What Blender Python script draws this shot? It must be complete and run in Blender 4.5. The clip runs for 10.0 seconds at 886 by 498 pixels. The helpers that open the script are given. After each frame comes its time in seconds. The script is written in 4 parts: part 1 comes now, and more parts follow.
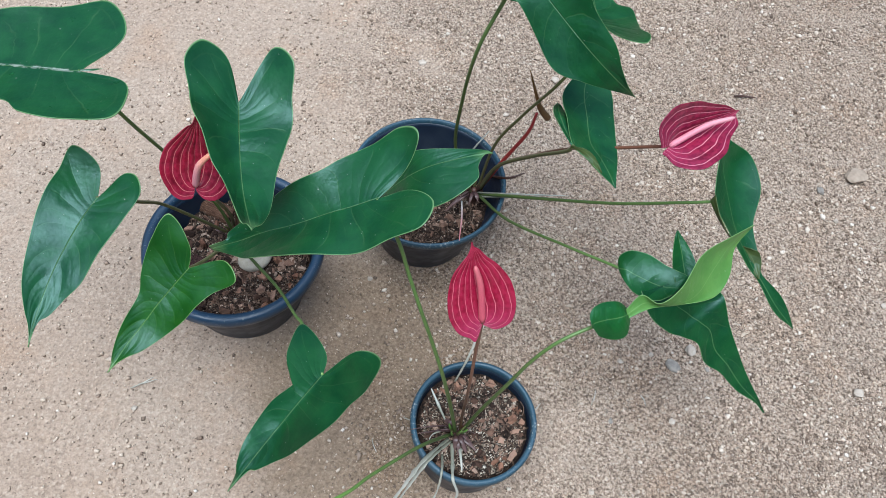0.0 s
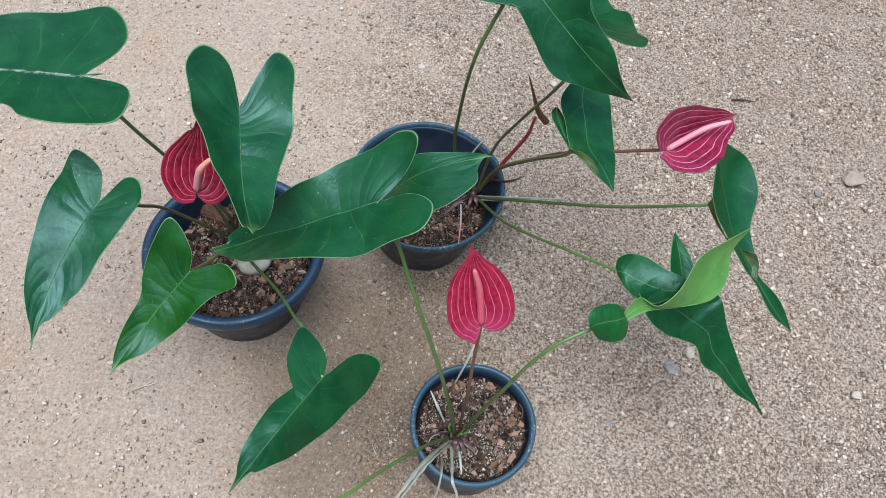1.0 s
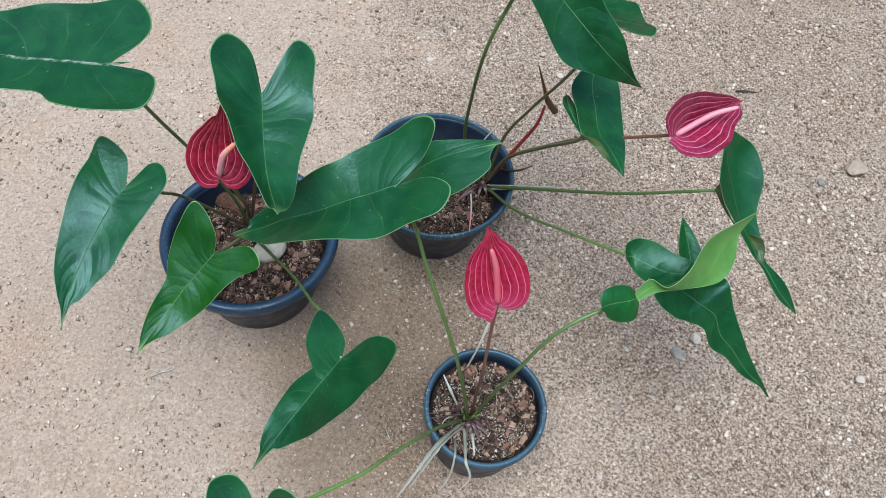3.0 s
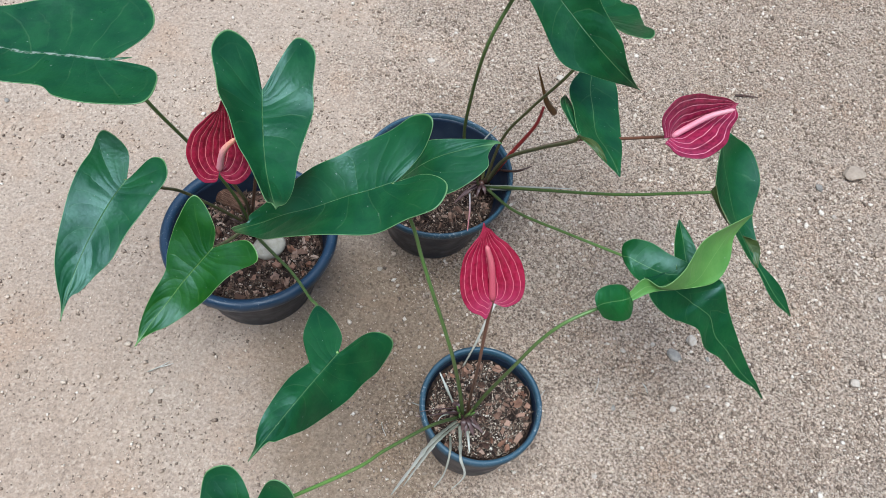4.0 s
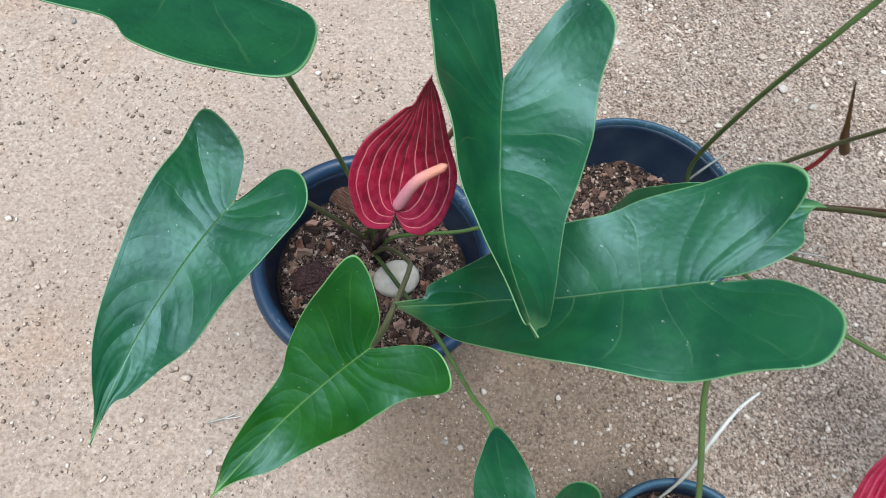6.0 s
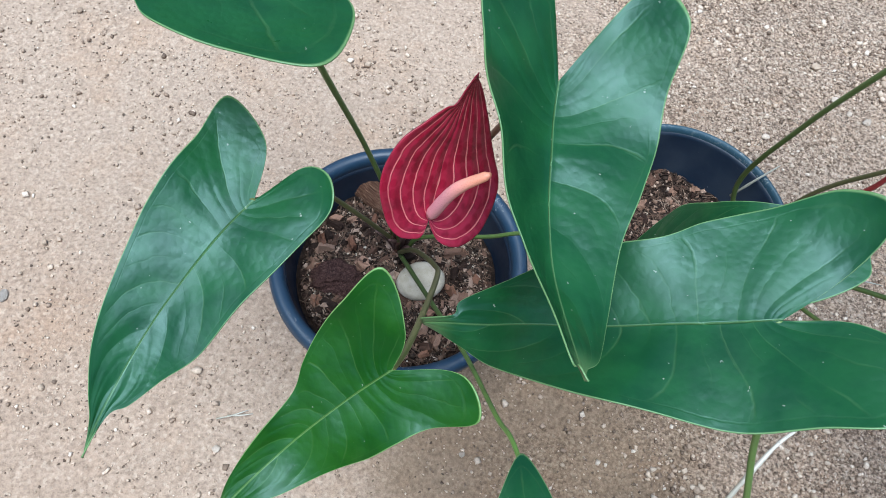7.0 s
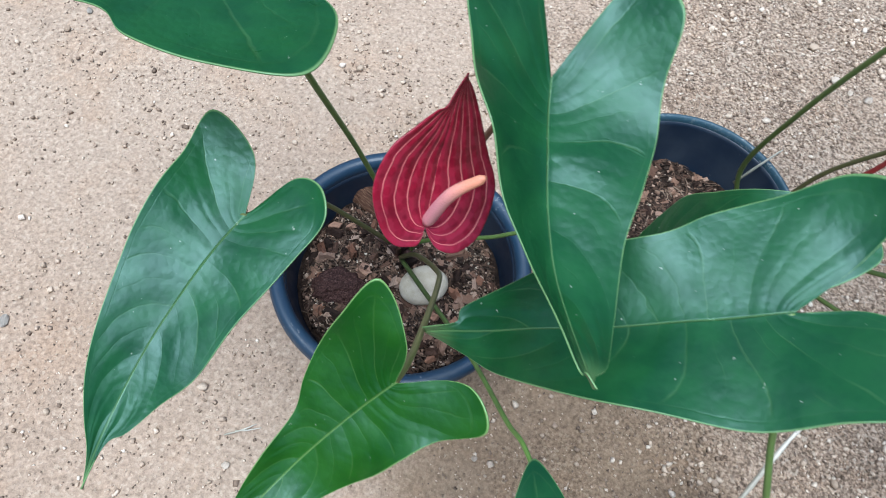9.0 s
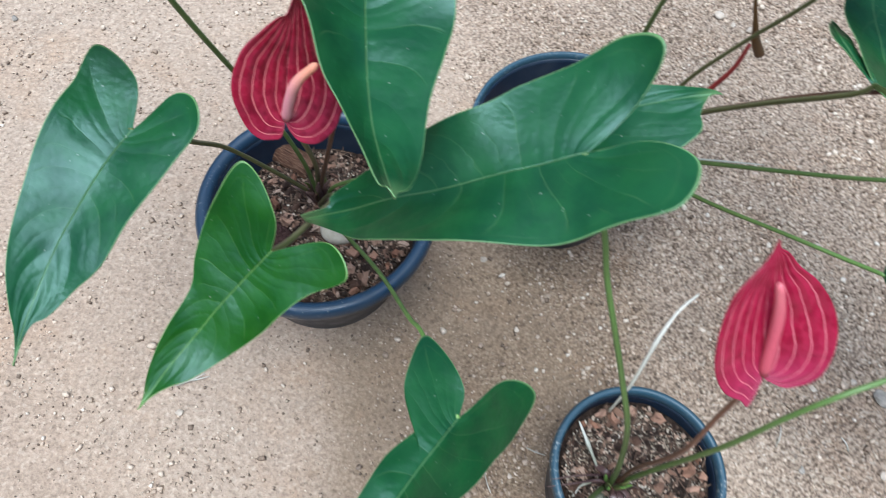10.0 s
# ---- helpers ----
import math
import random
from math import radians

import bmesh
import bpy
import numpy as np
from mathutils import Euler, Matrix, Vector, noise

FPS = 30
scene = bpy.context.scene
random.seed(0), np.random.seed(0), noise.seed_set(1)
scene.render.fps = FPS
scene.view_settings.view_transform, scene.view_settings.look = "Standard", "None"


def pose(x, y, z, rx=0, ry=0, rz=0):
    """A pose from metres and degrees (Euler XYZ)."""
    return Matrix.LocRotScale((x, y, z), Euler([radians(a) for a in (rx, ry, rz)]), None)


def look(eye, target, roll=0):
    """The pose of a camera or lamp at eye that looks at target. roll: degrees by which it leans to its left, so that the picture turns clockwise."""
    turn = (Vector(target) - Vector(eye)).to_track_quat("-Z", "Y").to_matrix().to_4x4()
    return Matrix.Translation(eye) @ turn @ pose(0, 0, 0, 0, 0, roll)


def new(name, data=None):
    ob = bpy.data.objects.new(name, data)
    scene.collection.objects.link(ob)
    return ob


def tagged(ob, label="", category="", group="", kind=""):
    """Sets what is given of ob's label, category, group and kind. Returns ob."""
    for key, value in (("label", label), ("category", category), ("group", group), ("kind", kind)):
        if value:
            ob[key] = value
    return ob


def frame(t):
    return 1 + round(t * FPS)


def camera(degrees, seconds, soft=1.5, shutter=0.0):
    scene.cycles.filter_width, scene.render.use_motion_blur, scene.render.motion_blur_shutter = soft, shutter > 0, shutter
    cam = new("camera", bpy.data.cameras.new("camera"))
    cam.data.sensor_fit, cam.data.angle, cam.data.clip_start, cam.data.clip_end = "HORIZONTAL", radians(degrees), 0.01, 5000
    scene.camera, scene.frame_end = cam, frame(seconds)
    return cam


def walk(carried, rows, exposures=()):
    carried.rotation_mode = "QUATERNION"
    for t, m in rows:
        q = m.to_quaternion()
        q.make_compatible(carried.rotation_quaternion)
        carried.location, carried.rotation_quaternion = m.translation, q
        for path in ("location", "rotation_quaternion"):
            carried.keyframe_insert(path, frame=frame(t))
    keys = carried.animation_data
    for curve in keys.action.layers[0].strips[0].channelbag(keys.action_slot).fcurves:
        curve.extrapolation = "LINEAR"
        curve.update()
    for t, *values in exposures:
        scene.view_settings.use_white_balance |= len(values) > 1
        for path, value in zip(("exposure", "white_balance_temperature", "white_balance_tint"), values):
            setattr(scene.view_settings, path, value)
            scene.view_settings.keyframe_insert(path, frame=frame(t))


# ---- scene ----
cam = camera(61.5, 10.0, soft=0.6, shutter=0.4)
PATH = [
    (0, (0.0911, 0.1143, 1.132), (0.0858, 0.6195, 0.269), 9.81),
    (0.5, (0.0943, 0.1181, 1.1364), (0.0887, 0.6248, 0.2743), 9.78),
    (1, (0.0913, 0.1111, 1.1366), (0.086, 0.6204, 0.2761), 9.74),
    (1.5, (0.0865, 0.1033, 1.1407), (0.0823, 0.6134, 0.2807), 9.82),
    (2, (0.0779, 0.0928, 1.1399), (0.072, 0.6009, 0.2786), 9.59),
    (2.5, (0.0761, 0.0886, 1.1422), (0.0702, 0.5946, 0.2797), 9.42),
    (4, (0.0846, 0.0747, 1.1498), (0.0761, 0.5851, 0.2899), 9.91),
    (4.5, (0.0467, 0.0968, 1.1265), (0.0317, 0.6015, 0.2633), 10.80),
    (4.8, (-0.0015, 0.1434, 1.078), (-0.0286, 0.644, 0.2127), 10.75),
    (5, (-0.0317, 0.1806, 1.0194), (-0.0613, 0.674, 0.1501), 11.51),
    (5.5, (-0.0847, 0.2419, 0.9119), (-0.1265, 0.7168, 0.0328), 12.62),
    (6, (-0.1111, 0.293, 0.8798), (-0.1663, 0.7522, -0.0069), 13.38),
    (7.5, (-0.1354, 0.3236, 0.833), (-0.2165, 0.7592, -0.0635), 13.83),
    (8, (-0.1482, 0.3332, 0.8233), (-0.2306, 0.7661, -0.0744), 13.36),
    (8.5, (-0.1417, 0.3368, 0.8265), (-0.2245, 0.7692, -0.0713), 12.20),
    (9, (-0.1251, 0.3287, 0.84), (-0.2068, 0.7653, -0.0559), 10.44),
    (9.5, (-0.0834, 0.2926, 0.8652), (-0.1583, 0.7367, -0.0276), 8.53),
    (10, (-0.0296, 0.2519, 0.8786), (-0.085, 0.7009, -0.0132), 7.34),
]
walk(cam, [(t, look(eye, target, roll)) for t, eye, target, roll in PATH],
     exposures=[(0.0, 0.80, 5280, 3), (4.6, 0.80, 5280, 3), (6.0, 0.93, 5280, 3), (8.0, 0.98, 5280, 3), (10.0, 1.0, 5280, 3)])

# ---- sky and sun: bright open shade, light from high overhead ----
SUN_AZIMUTH, SUN_HEIGHT = 195.0, 78.0
world = bpy.data.worlds.new("overcast_sky")
scene.world = world
world.use_nodes = True
wt = world.node_tree
sky = wt.nodes.new("ShaderNodeTexSky")
sky.sky_type = "NISHITA"
sky.sun_disc = False
sky.sun_elevation = radians(SUN_HEIGHT)
sky.sun_rotation = radians(SUN_AZIMUTH)
sky.dust_density = 4.0
back = wt.nodes["Background"]
back.inputs["Strength"].default_value = 0.088
wt.links.new(sky.outputs["Color"], back.inputs["Color"])
sun_data = bpy.data.lights.new("sun", "SUN")
sun_data.energy = 2.4
sun_data.angle = radians(44)
sun_data.color = (1.0, 0.94, 0.86)
sun = new("sun", sun_data)
a_, h_ = radians(SUN_AZIMUTH), radians(SUN_HEIGHT)
sun_way = Vector((math.sin(a_) * math.cos(h_), math.cos(a_) * math.cos(h_), math.sin(h_)))
sun.matrix_world = look(sun_way * 5, (0, 0, 0))


# ---- materials ----
class Net:
    """A short hand for building a node material."""

    def __init__(self, name, rough=0.5, spec=0.5):
        self.mat = bpy.data.materials.new(name)
        self.mat.use_nodes = True
        self.t = self.mat.node_tree
        self.b = self.t.nodes["Principled BSDF"]
        self.b.inputs["Roughness"].default_value = rough
        self.b.inputs["Specular IOR Level"].default_value = spec

    def put(self, value, socket):
        if isinstance(value, bpy.types.NodeSocket):
            self.t.links.new(value, socket)
        elif isinstance(value, (tuple, list)) and len(value) == 3 and socket.type == "RGBA":
            socket.default_value = (*value, 1)
        elif value is not None:
            socket.default_value = value

    def set(self, name, value):
        self.put(value, self.b.inputs[name])

    def coord(self, kind="Object"):
        return self.t.nodes.new("ShaderNodeTexCoord").outputs[kind]

    def attr(self, name):
        n = self.t.nodes.new("ShaderNodeAttribute")
        n.attribute_name = name
        return n.outputs["Fac"]

    def noise(self, scale, detail=4, rough=0.55, at=None, distortion=0.0):
        n = self.t.nodes.new("ShaderNodeTexNoise")
        self.put(at if at is not None else self.coord(), n.inputs["Vector"])
        for key, v in (("Scale", scale), ("Detail", detail), ("Roughness", rough), ("Distortion", distortion)):
            n.inputs[key].default_value = v
        return n.outputs["Fac"]

    def cells(self, scale, out="Distance", at=None):
        n = self.t.nodes.new("ShaderNodeTexVoronoi")
        self.put(at if at is not None else self.coord(), n.inputs["Vector"])
        n.inputs["Scale"].default_value = scale
        return n.outputs[out]

    def ramp(self, fac, stops):
        n = self.t.nodes.new("ShaderNodeValToRGB")
        self.put(fac, n.inputs["Fac"])
        e = n.color_ramp.elements
        while len(e) < len(stops):
            e.new(0.5)
        for k, (pos, col) in zip(e, stops):
            k.position = pos
            k.color = (*col, 1) if isinstance(col, tuple) else (col, col, col, 1)
        return n.outputs["Color"]

    def math(self, op, a, b=None, c=None):
        n = self.t.nodes.new("ShaderNodeMath")
        n.operation = op
        for v, s in zip((a, b, c), n.inputs):
            self.put(v, s)
        return n.outputs[0]

    def smooth(self, v, lo, hi, out_lo=0.0, out_hi=1.0):
        n = self.t.nodes.new("ShaderNodeMapRange")
        n.interpolation_type = "SMOOTHSTEP"
        for key, x in (("Value", v), ("From Min", lo), ("From Max", hi), ("To Min", out_lo), ("To Max", out_hi)):
            self.put(x, n.inputs[key])
        return n.outputs["Result"]

    def mix(self, fac, a, b, blend="MIX"):
        n = self.t.nodes.new("ShaderNodeMix")
        n.data_type, n.blend_type = "RGBA", blend
        self.put(fac, n.inputs[0])
        self.put(a, n.inputs[6])
        self.put(b, n.inputs[7])
        return n.outputs[2]

    def bump(self, height, strength=0.3, distance=0.002):
        n = self.t.nodes.new("ShaderNodeBump")
        self.put(height, n.inputs["Height"])
        n.inputs["Strength"].default_value = strength
        n.inputs["Distance"].default_value = distance
        if self.b.inputs["Normal"].is_linked:
            self.t.links.new(self.b.inputs["Normal"].links[0].from_socket, n.inputs["Normal"])
        self.t.links.new(n.outputs["Normal"], self.b.inputs["Normal"])

    def island(self):
        return self.t.nodes.new("ShaderNodeNewGeometry").outputs["Random Per Island"]

    def each(self):
        return self.t.nodes.new("ShaderNodeObjectInfo").outputs["Random"]


def leaf_material(name, deep, fresh, vein, gloss=0.38, through_tint=(0.05, 0.20, 0.014), scar=0.0):
    """Leathery anthurium blade: arched side veins in a quilted surface, paler margin, mottling, fine dust."""
    m = Net(name, gloss, 0.47)
    # cool tint on the reflections paints in the blue-green sky sheen
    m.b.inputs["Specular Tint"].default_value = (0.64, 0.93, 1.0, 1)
    side, g, run = m.math("ABSOLUTE", m.attr("across")), m.attr("rim"), m.attr("run")
    wob = m.math("SUBTRACT", m.noise(34, 3), 0.5)
    v = m.math("ADD", m.attr("vein"), m.math("MULTIPLY", wob, 0.22))
    saw = m.math("PINGPONG", v, 0.5)
    fade = m.smooth(m.noise(21, 2), 0.34, 0.68, 0.10, 1.0)
    inner = m.smooth(g, 0.96, 0.78)
    first = m.math("MULTIPLY", m.math("MULTIPLY", m.smooth(saw, 0.030, 0.006), inner), fade)
    half = m.math("PINGPONG", m.math("ADD", m.math("MULTIPLY", v, 2.0), m.math("MULTIPLY", wob, 0.5)), 0.5)
    second = m.math("MULTIPLY", m.math("MULTIPLY", m.smooth(half, 0.05, 0.01), inner), m.smooth(m.noise(30, 2), 0.45, 0.7, 0.0, 0.5))
    ring = m.math("MULTIPLY", m.smooth(m.math("ABSOLUTE", m.math("SUBTRACT", m.math("ADD", g, m.math("MULTIPLY", wob, 0.10)), 0.90)), 0.014, 0.003), fade)
    lines = m.math("MAXIMUM", first, m.math("MAXIMUM", second, m.math("MULTIPLY", ring, 0.35)))
    midrib = m.smooth(side, 0.0008, 0.0003)
    net = m.cells(240, "Distance")
    body = m.mix(m.smooth(m.noise(38, 5, 0.6), 0.3, 0.7), deep, fresh)
    body = m.mix(m.smooth(m.noise(8, 3, 0.5), 0.45, 0.75, 0.0, 0.5), body, fresh)
    body = m.mix(m.smooth(net, 0.62, 0.1, 0.0, 0.16), body, m.mix(1.0, body, (0.72, 0.78, 0.72), "MULTIPLY"))
    body = m.mix(m.math("MULTIPLY", lines, 0.13), body, vein)
    body = m.mix(m.math("MULTIPLY", midrib, 0.36), body, vein)
    body = m.mix(m.math("MULTIPLY", m.smooth(g, 0.982, 0.995), 0.80), body, vein)
    body = m.mix(m.smooth(run, 0.93, 1.0, 0.0, 0.50), body, vein)
    body = m.mix(m.smooth(m.noise(300, 2, 0.6), 0.735, 0.765, 0.0, 0.45), body, (0.55, 0.6, 0.5))
    body = m.mix(m.smooth(m.noise(95, 4, 0.7), 0.73, 0.78, 0.0, 0.7), body, (0.02, 0.03, 0.012))
    if scar:
        torn = m.math("MULTIPLY", m.smooth(side, 0.0032, 0.0006), m.smooth(m.noise(130, 5, 0.7), 0.46, 0.58))
        body = m.mix(m.math("MULTIPLY", torn, scar), body, (0.62, 0.64, 0.56))
    m.set("Base Color", body)
    m.set("Roughness", m.smooth(m.noise(30, 5, 0.6), 0.3, 0.75, gloss - 0.08, gloss + 0.12))
    m.set("Coat Weight", 0.03)
    m.set("Coat Roughness", 0.16)
    quilt = m.math("ADD", m.smooth(saw, 0.0, 0.32), m.math("MULTIPLY", m.smooth(half, 0.0, 0.3), 0.4))
    m.bump(m.math("ADD", m.math("MULTIPLY", quilt, m.smooth(g, 1.0, 0.6)), m.math("MULTIPLY", m.math("MAXIMUM", lines, midrib), -0.8)), 0.13, 0.0022)
    m.bump(m.noise(34, 4, 0.5), 0.26, 0.004)
    m.bump(m.math("ADD", m.math("MULTIPLY", net, -1.0), m.noise(120, 3, 0.5)), 0.10, 0.0014)
    # light passing through the thin blade
    thin = m.t.nodes.new("ShaderNodeBsdfTranslucent")
    m.put(m.mix(0.6, body, through_tint), thin.inputs["Color"])
    both = m.t.nodes.new("ShaderNodeMixShader")
    both.inputs[0].default_value = 0.20
    out = m.t.nodes["Material Output"]
    m.t.links.new(m.b.outputs[0], both.inputs[1])
    m.t.links.new(thin.outputs[0], both.inputs[2])
    m.t.links.new(both.outputs[0], out.inputs["Surface"])
    return m.mat


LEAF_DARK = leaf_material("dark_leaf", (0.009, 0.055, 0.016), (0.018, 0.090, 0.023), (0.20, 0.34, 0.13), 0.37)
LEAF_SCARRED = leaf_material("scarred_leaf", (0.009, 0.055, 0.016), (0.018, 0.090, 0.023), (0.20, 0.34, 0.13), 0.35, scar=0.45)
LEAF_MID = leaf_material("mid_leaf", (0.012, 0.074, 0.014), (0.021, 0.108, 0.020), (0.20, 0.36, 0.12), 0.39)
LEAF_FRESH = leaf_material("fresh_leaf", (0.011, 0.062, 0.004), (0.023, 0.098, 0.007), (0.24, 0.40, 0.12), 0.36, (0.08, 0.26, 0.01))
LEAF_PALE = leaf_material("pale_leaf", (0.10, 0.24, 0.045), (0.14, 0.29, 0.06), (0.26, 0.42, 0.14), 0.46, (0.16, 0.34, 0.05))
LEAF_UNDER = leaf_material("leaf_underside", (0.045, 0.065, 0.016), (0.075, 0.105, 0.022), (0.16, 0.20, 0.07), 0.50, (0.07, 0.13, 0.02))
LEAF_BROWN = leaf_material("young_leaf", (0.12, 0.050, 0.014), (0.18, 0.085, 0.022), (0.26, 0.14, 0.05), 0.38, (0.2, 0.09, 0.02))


def spathe_material(name, deep, rose, rib_colour, coat=0.12, paler=0.5):
    m = Net(name, 0.34, 0.42)
    g, t = m.attr("rib"), m.attr("run")
    wob = m.math("MULTIPLY", m.math("SUBTRACT", m.noise(55, 3), 0.5), 0.11)
    saw = m.math("PINGPONG", m.math("DIVIDE", m.math("ADD", g, wob), 0.214), 0.5)
    rib = m.smooth(saw, 0.072, 0.020)
    fade = m.smooth(m.noise(60, 3), 0.25, 0.6, 0.45, 1.0)
    blotch = m.noise(85, 5, 0.62, distortion=0.6)
    red = m.mix(m.smooth(blotch, 0.3, 0.7), deep, rose)
    net = m.smooth(m.cells(190, "Distance"), 0.42, 0.6)
    red = m.mix(m.math("MULTIPLY", net, 0.22), red, (0.5, 0.05, 0.10))
    lobe = m.smooth(t, 0.55, 0.05)
    red = m.mix(m.math("MULTIPLY", lobe, paler), red, (0.44, 0.06, 0.15))
    col = m.mix(m.math("MULTIPLY", m.math("MULTIPLY", rib, fade), 0.95), red, rib_colour)
    m.set("Base Color", col)
    m.set("Coat Weight", coat)
    m.set("Coat Roughness", 0.2)
    m.bump(m.math("ADD", m.smooth(saw, 0.0, 0.5), m.math("MULTIPLY", rib, 0.4)), 0.32, 0.0020)
    m.bump(m.noise(170, 4), 0.22, 0.001)
    thin = m.t.nodes.new("ShaderNodeBsdfTranslucent")
    m.put(col, thin.inputs["Color"])
    both = m.t.nodes.new("ShaderNodeMixShader")
    both.inputs[0].default_value = 0.22
    m.t.links.new(m.b.outputs[0], both.inputs[1])
    m.t.links.new(thin.outputs[0], both.inputs[2])
    m.t.links.new(both.outputs[0], m.t.nodes["Material Output"].inputs["Surface"])
    return m.mat


SPATHE_DEEP = spathe_material("crimson_spathe", (0.18, 0.003, 0.017), (0.32, 0.007, 0.034), (0.74, 0.25, 0.24), 0.12, 0.12)
SPATHE_PLUM = spathe_material("magenta_spathe", (0.15, 0.004, 0.026), (0.28, 0.009, 0.052), (0.82, 0.36, 0.42), 0.4, 0.35)
SPATHE_ROSE = spathe_material("rose_spathe", (0.25, 0.004, 0.026), (0.40, 0.011, 0.055), (0.72, 0.21, 0.25))


def spadix_material(name, low, high):
    m = Net(name, 0.5, 0.4)
    col = m.mix(m.smooth(m.attr("run"), 0.25, 0.9), low, high)
    col = m.mix(m.smooth(m.cells(1100, "Distance"), 0.5, 0.1, 0.0, 0.5), col, m.mix(1.0, col, (0.75, 0.62, 0.62), "MULTIPLY"))
    m.set("Base Color", col)
    m.bump(m.cells(1100, "Distance"), 0.25, 0.0004)
    return m.mat


SPADIX = spadix_material("spadix", (0.70, 0.31, 0.34), (0.74, 0.31, 0.20))
SPADIX_RED = spadix_material("red_spadix", (0.50, 0.085, 0.12), (0.54, 0.13, 0.15))
SPADIX_PINK = spadix_material("pink_spadix", (0.60, 0.22, 0.27), (0.66, 0.30, 0.33))


def stalk_material(name, low, high):
    """Smooth stalk whose colour drifts from base to tip."""
    m = Net(name, 0.42, 0.5)
    col = m.mix(m.smooth(m.math("ADD", m.attr("run"), m.math("MULTIPLY", m.math("SUBTRACT", m.noise(60), 0.5), 0.5)), 0.1, 0.9), low, high)
    col = m.mix(m.math("MULTIPLY", m.smooth(m.noise(300, 3), 0.6, 0.75), 0.4), col, (0.10, 0.07, 0.03))
    m.set("Base Color", col)
    m.bump(m.noise(400, 3), 0.2, 0.0006)
    return m.mat


STALK_GREEN = stalk_material("green_stalk", (0.082, 0.120, 0.031), (0.112, 0.195, 0.046))
STALK_OLIVE = stalk_material("olive_stalk", (0.10, 0.096, 0.038), (0.105, 0.125, 0.036))
STALK_BRIGHT = stalk_material("bright_stalk", (0.07, 0.10, 0.03), (0.16, 0.29, 0.06))
STALK_RED = stalk_material("red_stalk", (0.10, 0.050, 0.028), (0.16, 0.066, 0.036))
STALK_CRIMSON = stalk_material("crimson_stalk", (0.30, 0.035, 0.03), (0.30, 0.03, 0.03))
ROOT = stalk_material("dry_root", (0.20, 0.20, 0.15), (0.44, 0.43, 0.37))
SHEATH = stalk_material("dry_sheath", (0.050, 0.026, 0.026), (0.13, 0.078, 0.068))
ROOT_PALE = stalk_material("pale_root", (0.36, 0.34, 0.27), (0.60, 0.57, 0.50))
ROOT_PINK = stalk_material("pink_root", (0.52, 0.48, 0.44), (0.55, 0.20, 0.20))
STUB = stalk_material("withered_stalk", (0.055, 0.028, 0.02), (0.075, 0.035, 0.025))


def plastic_material(name, col, rough, scuff=0.68):
    m = Net(name, rough, 0.5)
    dusty = m.smooth(m.noise(14, 6, 0.62), 0.42, 0.72)
    c = m.mix(m.math("MULTIPLY", dusty, 0.18), col, (0.085, 0.10, 0.115))
    spots = m.smooth(m.noise(230, 4, 0.75), scuff, scuff + 0.07)
    c = m.mix(m.math("MULTIPLY", m.math("MULTIPLY", spots, m.smooth(m.noise(9, 3), 0.40, 0.62)), 0.75), c, (0.38, 0.39, 0.37))
    m.set("Base Color", c)
    m.set("Roughness", m.smooth(m.noise(30, 4), 0.3, 0.7, rough - 0.08, rough + 0.15))
    m.bump(m.noise(240, 4), 0.08, 0.001)
    return m.mat


PLASTIC = plastic_material("black_plastic", (0.009, 0.018, 0.036), 0.40)
PLASTIC_RIM = plastic_material("scuffed_plastic", (0.020, 0.046, 0.084), 0.36, 0.61)
PLASTIC_BLUE = plastic_material("faded_plastic", (0.028, 0.068, 0.100), 0.46, 0.55)


def soil_material():
    m = Net("potting_soil", 0.9, 0.2)
    c = m.ramp(m.noise(130, 7, 0.7), [(0.30, (0.006, 0.004, 0.003)), (0.48, (0.018, 0.011, 0.008)), (0.62, (0.048, 0.030, 0.021)), (0.78, (0.15, 0.11, 0.08))])
    m.set("Base Color", c)
    m.bump(m.noise(260, 7, 0.7), 0.9, 0.004)
    return m.mat


SOIL = soil_material()


def chip_material():
    m = Net("bark", 0.85, 0.25)
    c = m.ramp(m.each(), [(0.0, (0.014, 0.008, 0.006)), (0.35, (0.045, 0.024, 0.017)), (0.60, (0.15, 0.083, 0.056)), (0.82, (0.34, 0.20, 0.135)), (1.0, (0.56, 0.40, 0.30))])
    c = m.mix(m.smooth(m.noise(300, 5, 0.7), 0.3, 0.75), m.mix(0.55, c, (0.03, 0.018, 0.012)), c)
    m.set("Base Color", c)
    m.bump(m.noise(420, 5, 0.7), 0.6, 0.0015)
    return m.mat


BARK = chip_material()


def fresh_chip_material():
    m = Net("fresh_bark", 0.8, 0.3)
    c = m.ramp(m.each(), [(0.0, (0.14, 0.064, 0.037)), (0.5, (0.27, 0.135, 0.082)), (1.0, (0.42, 0.27, 0.19))])
    c = m.mix(m.smooth(m.noise(260, 5, 0.7), 0.40, 0.72, 0.0, 0.6), c, (0.10, 0.055, 0.038))
    m.set("Base Color", c)
    m.bump(m.noise(420, 5, 0.7), 0.5, 0.0012)
    return m.mat


FRESH_BARK = fresh_chip_material()


def scrap_material(name, stops):
    """Loose scraps that vary from piece to piece."""
    m = Net(name, 0.85, 0.25)
    c = m.ramp(m.island(), stops)
    c = m.mix(m.math("MULTIPLY", m.smooth(m.noise(500, 4, 0.7), 0.35, 0.7), 0.35), c, (0.10, 0.07, 0.05))
    m.set("Base Color", c)
    m.bump(m.noise(900, 3), 0.4, 0.0008)
    return m.mat


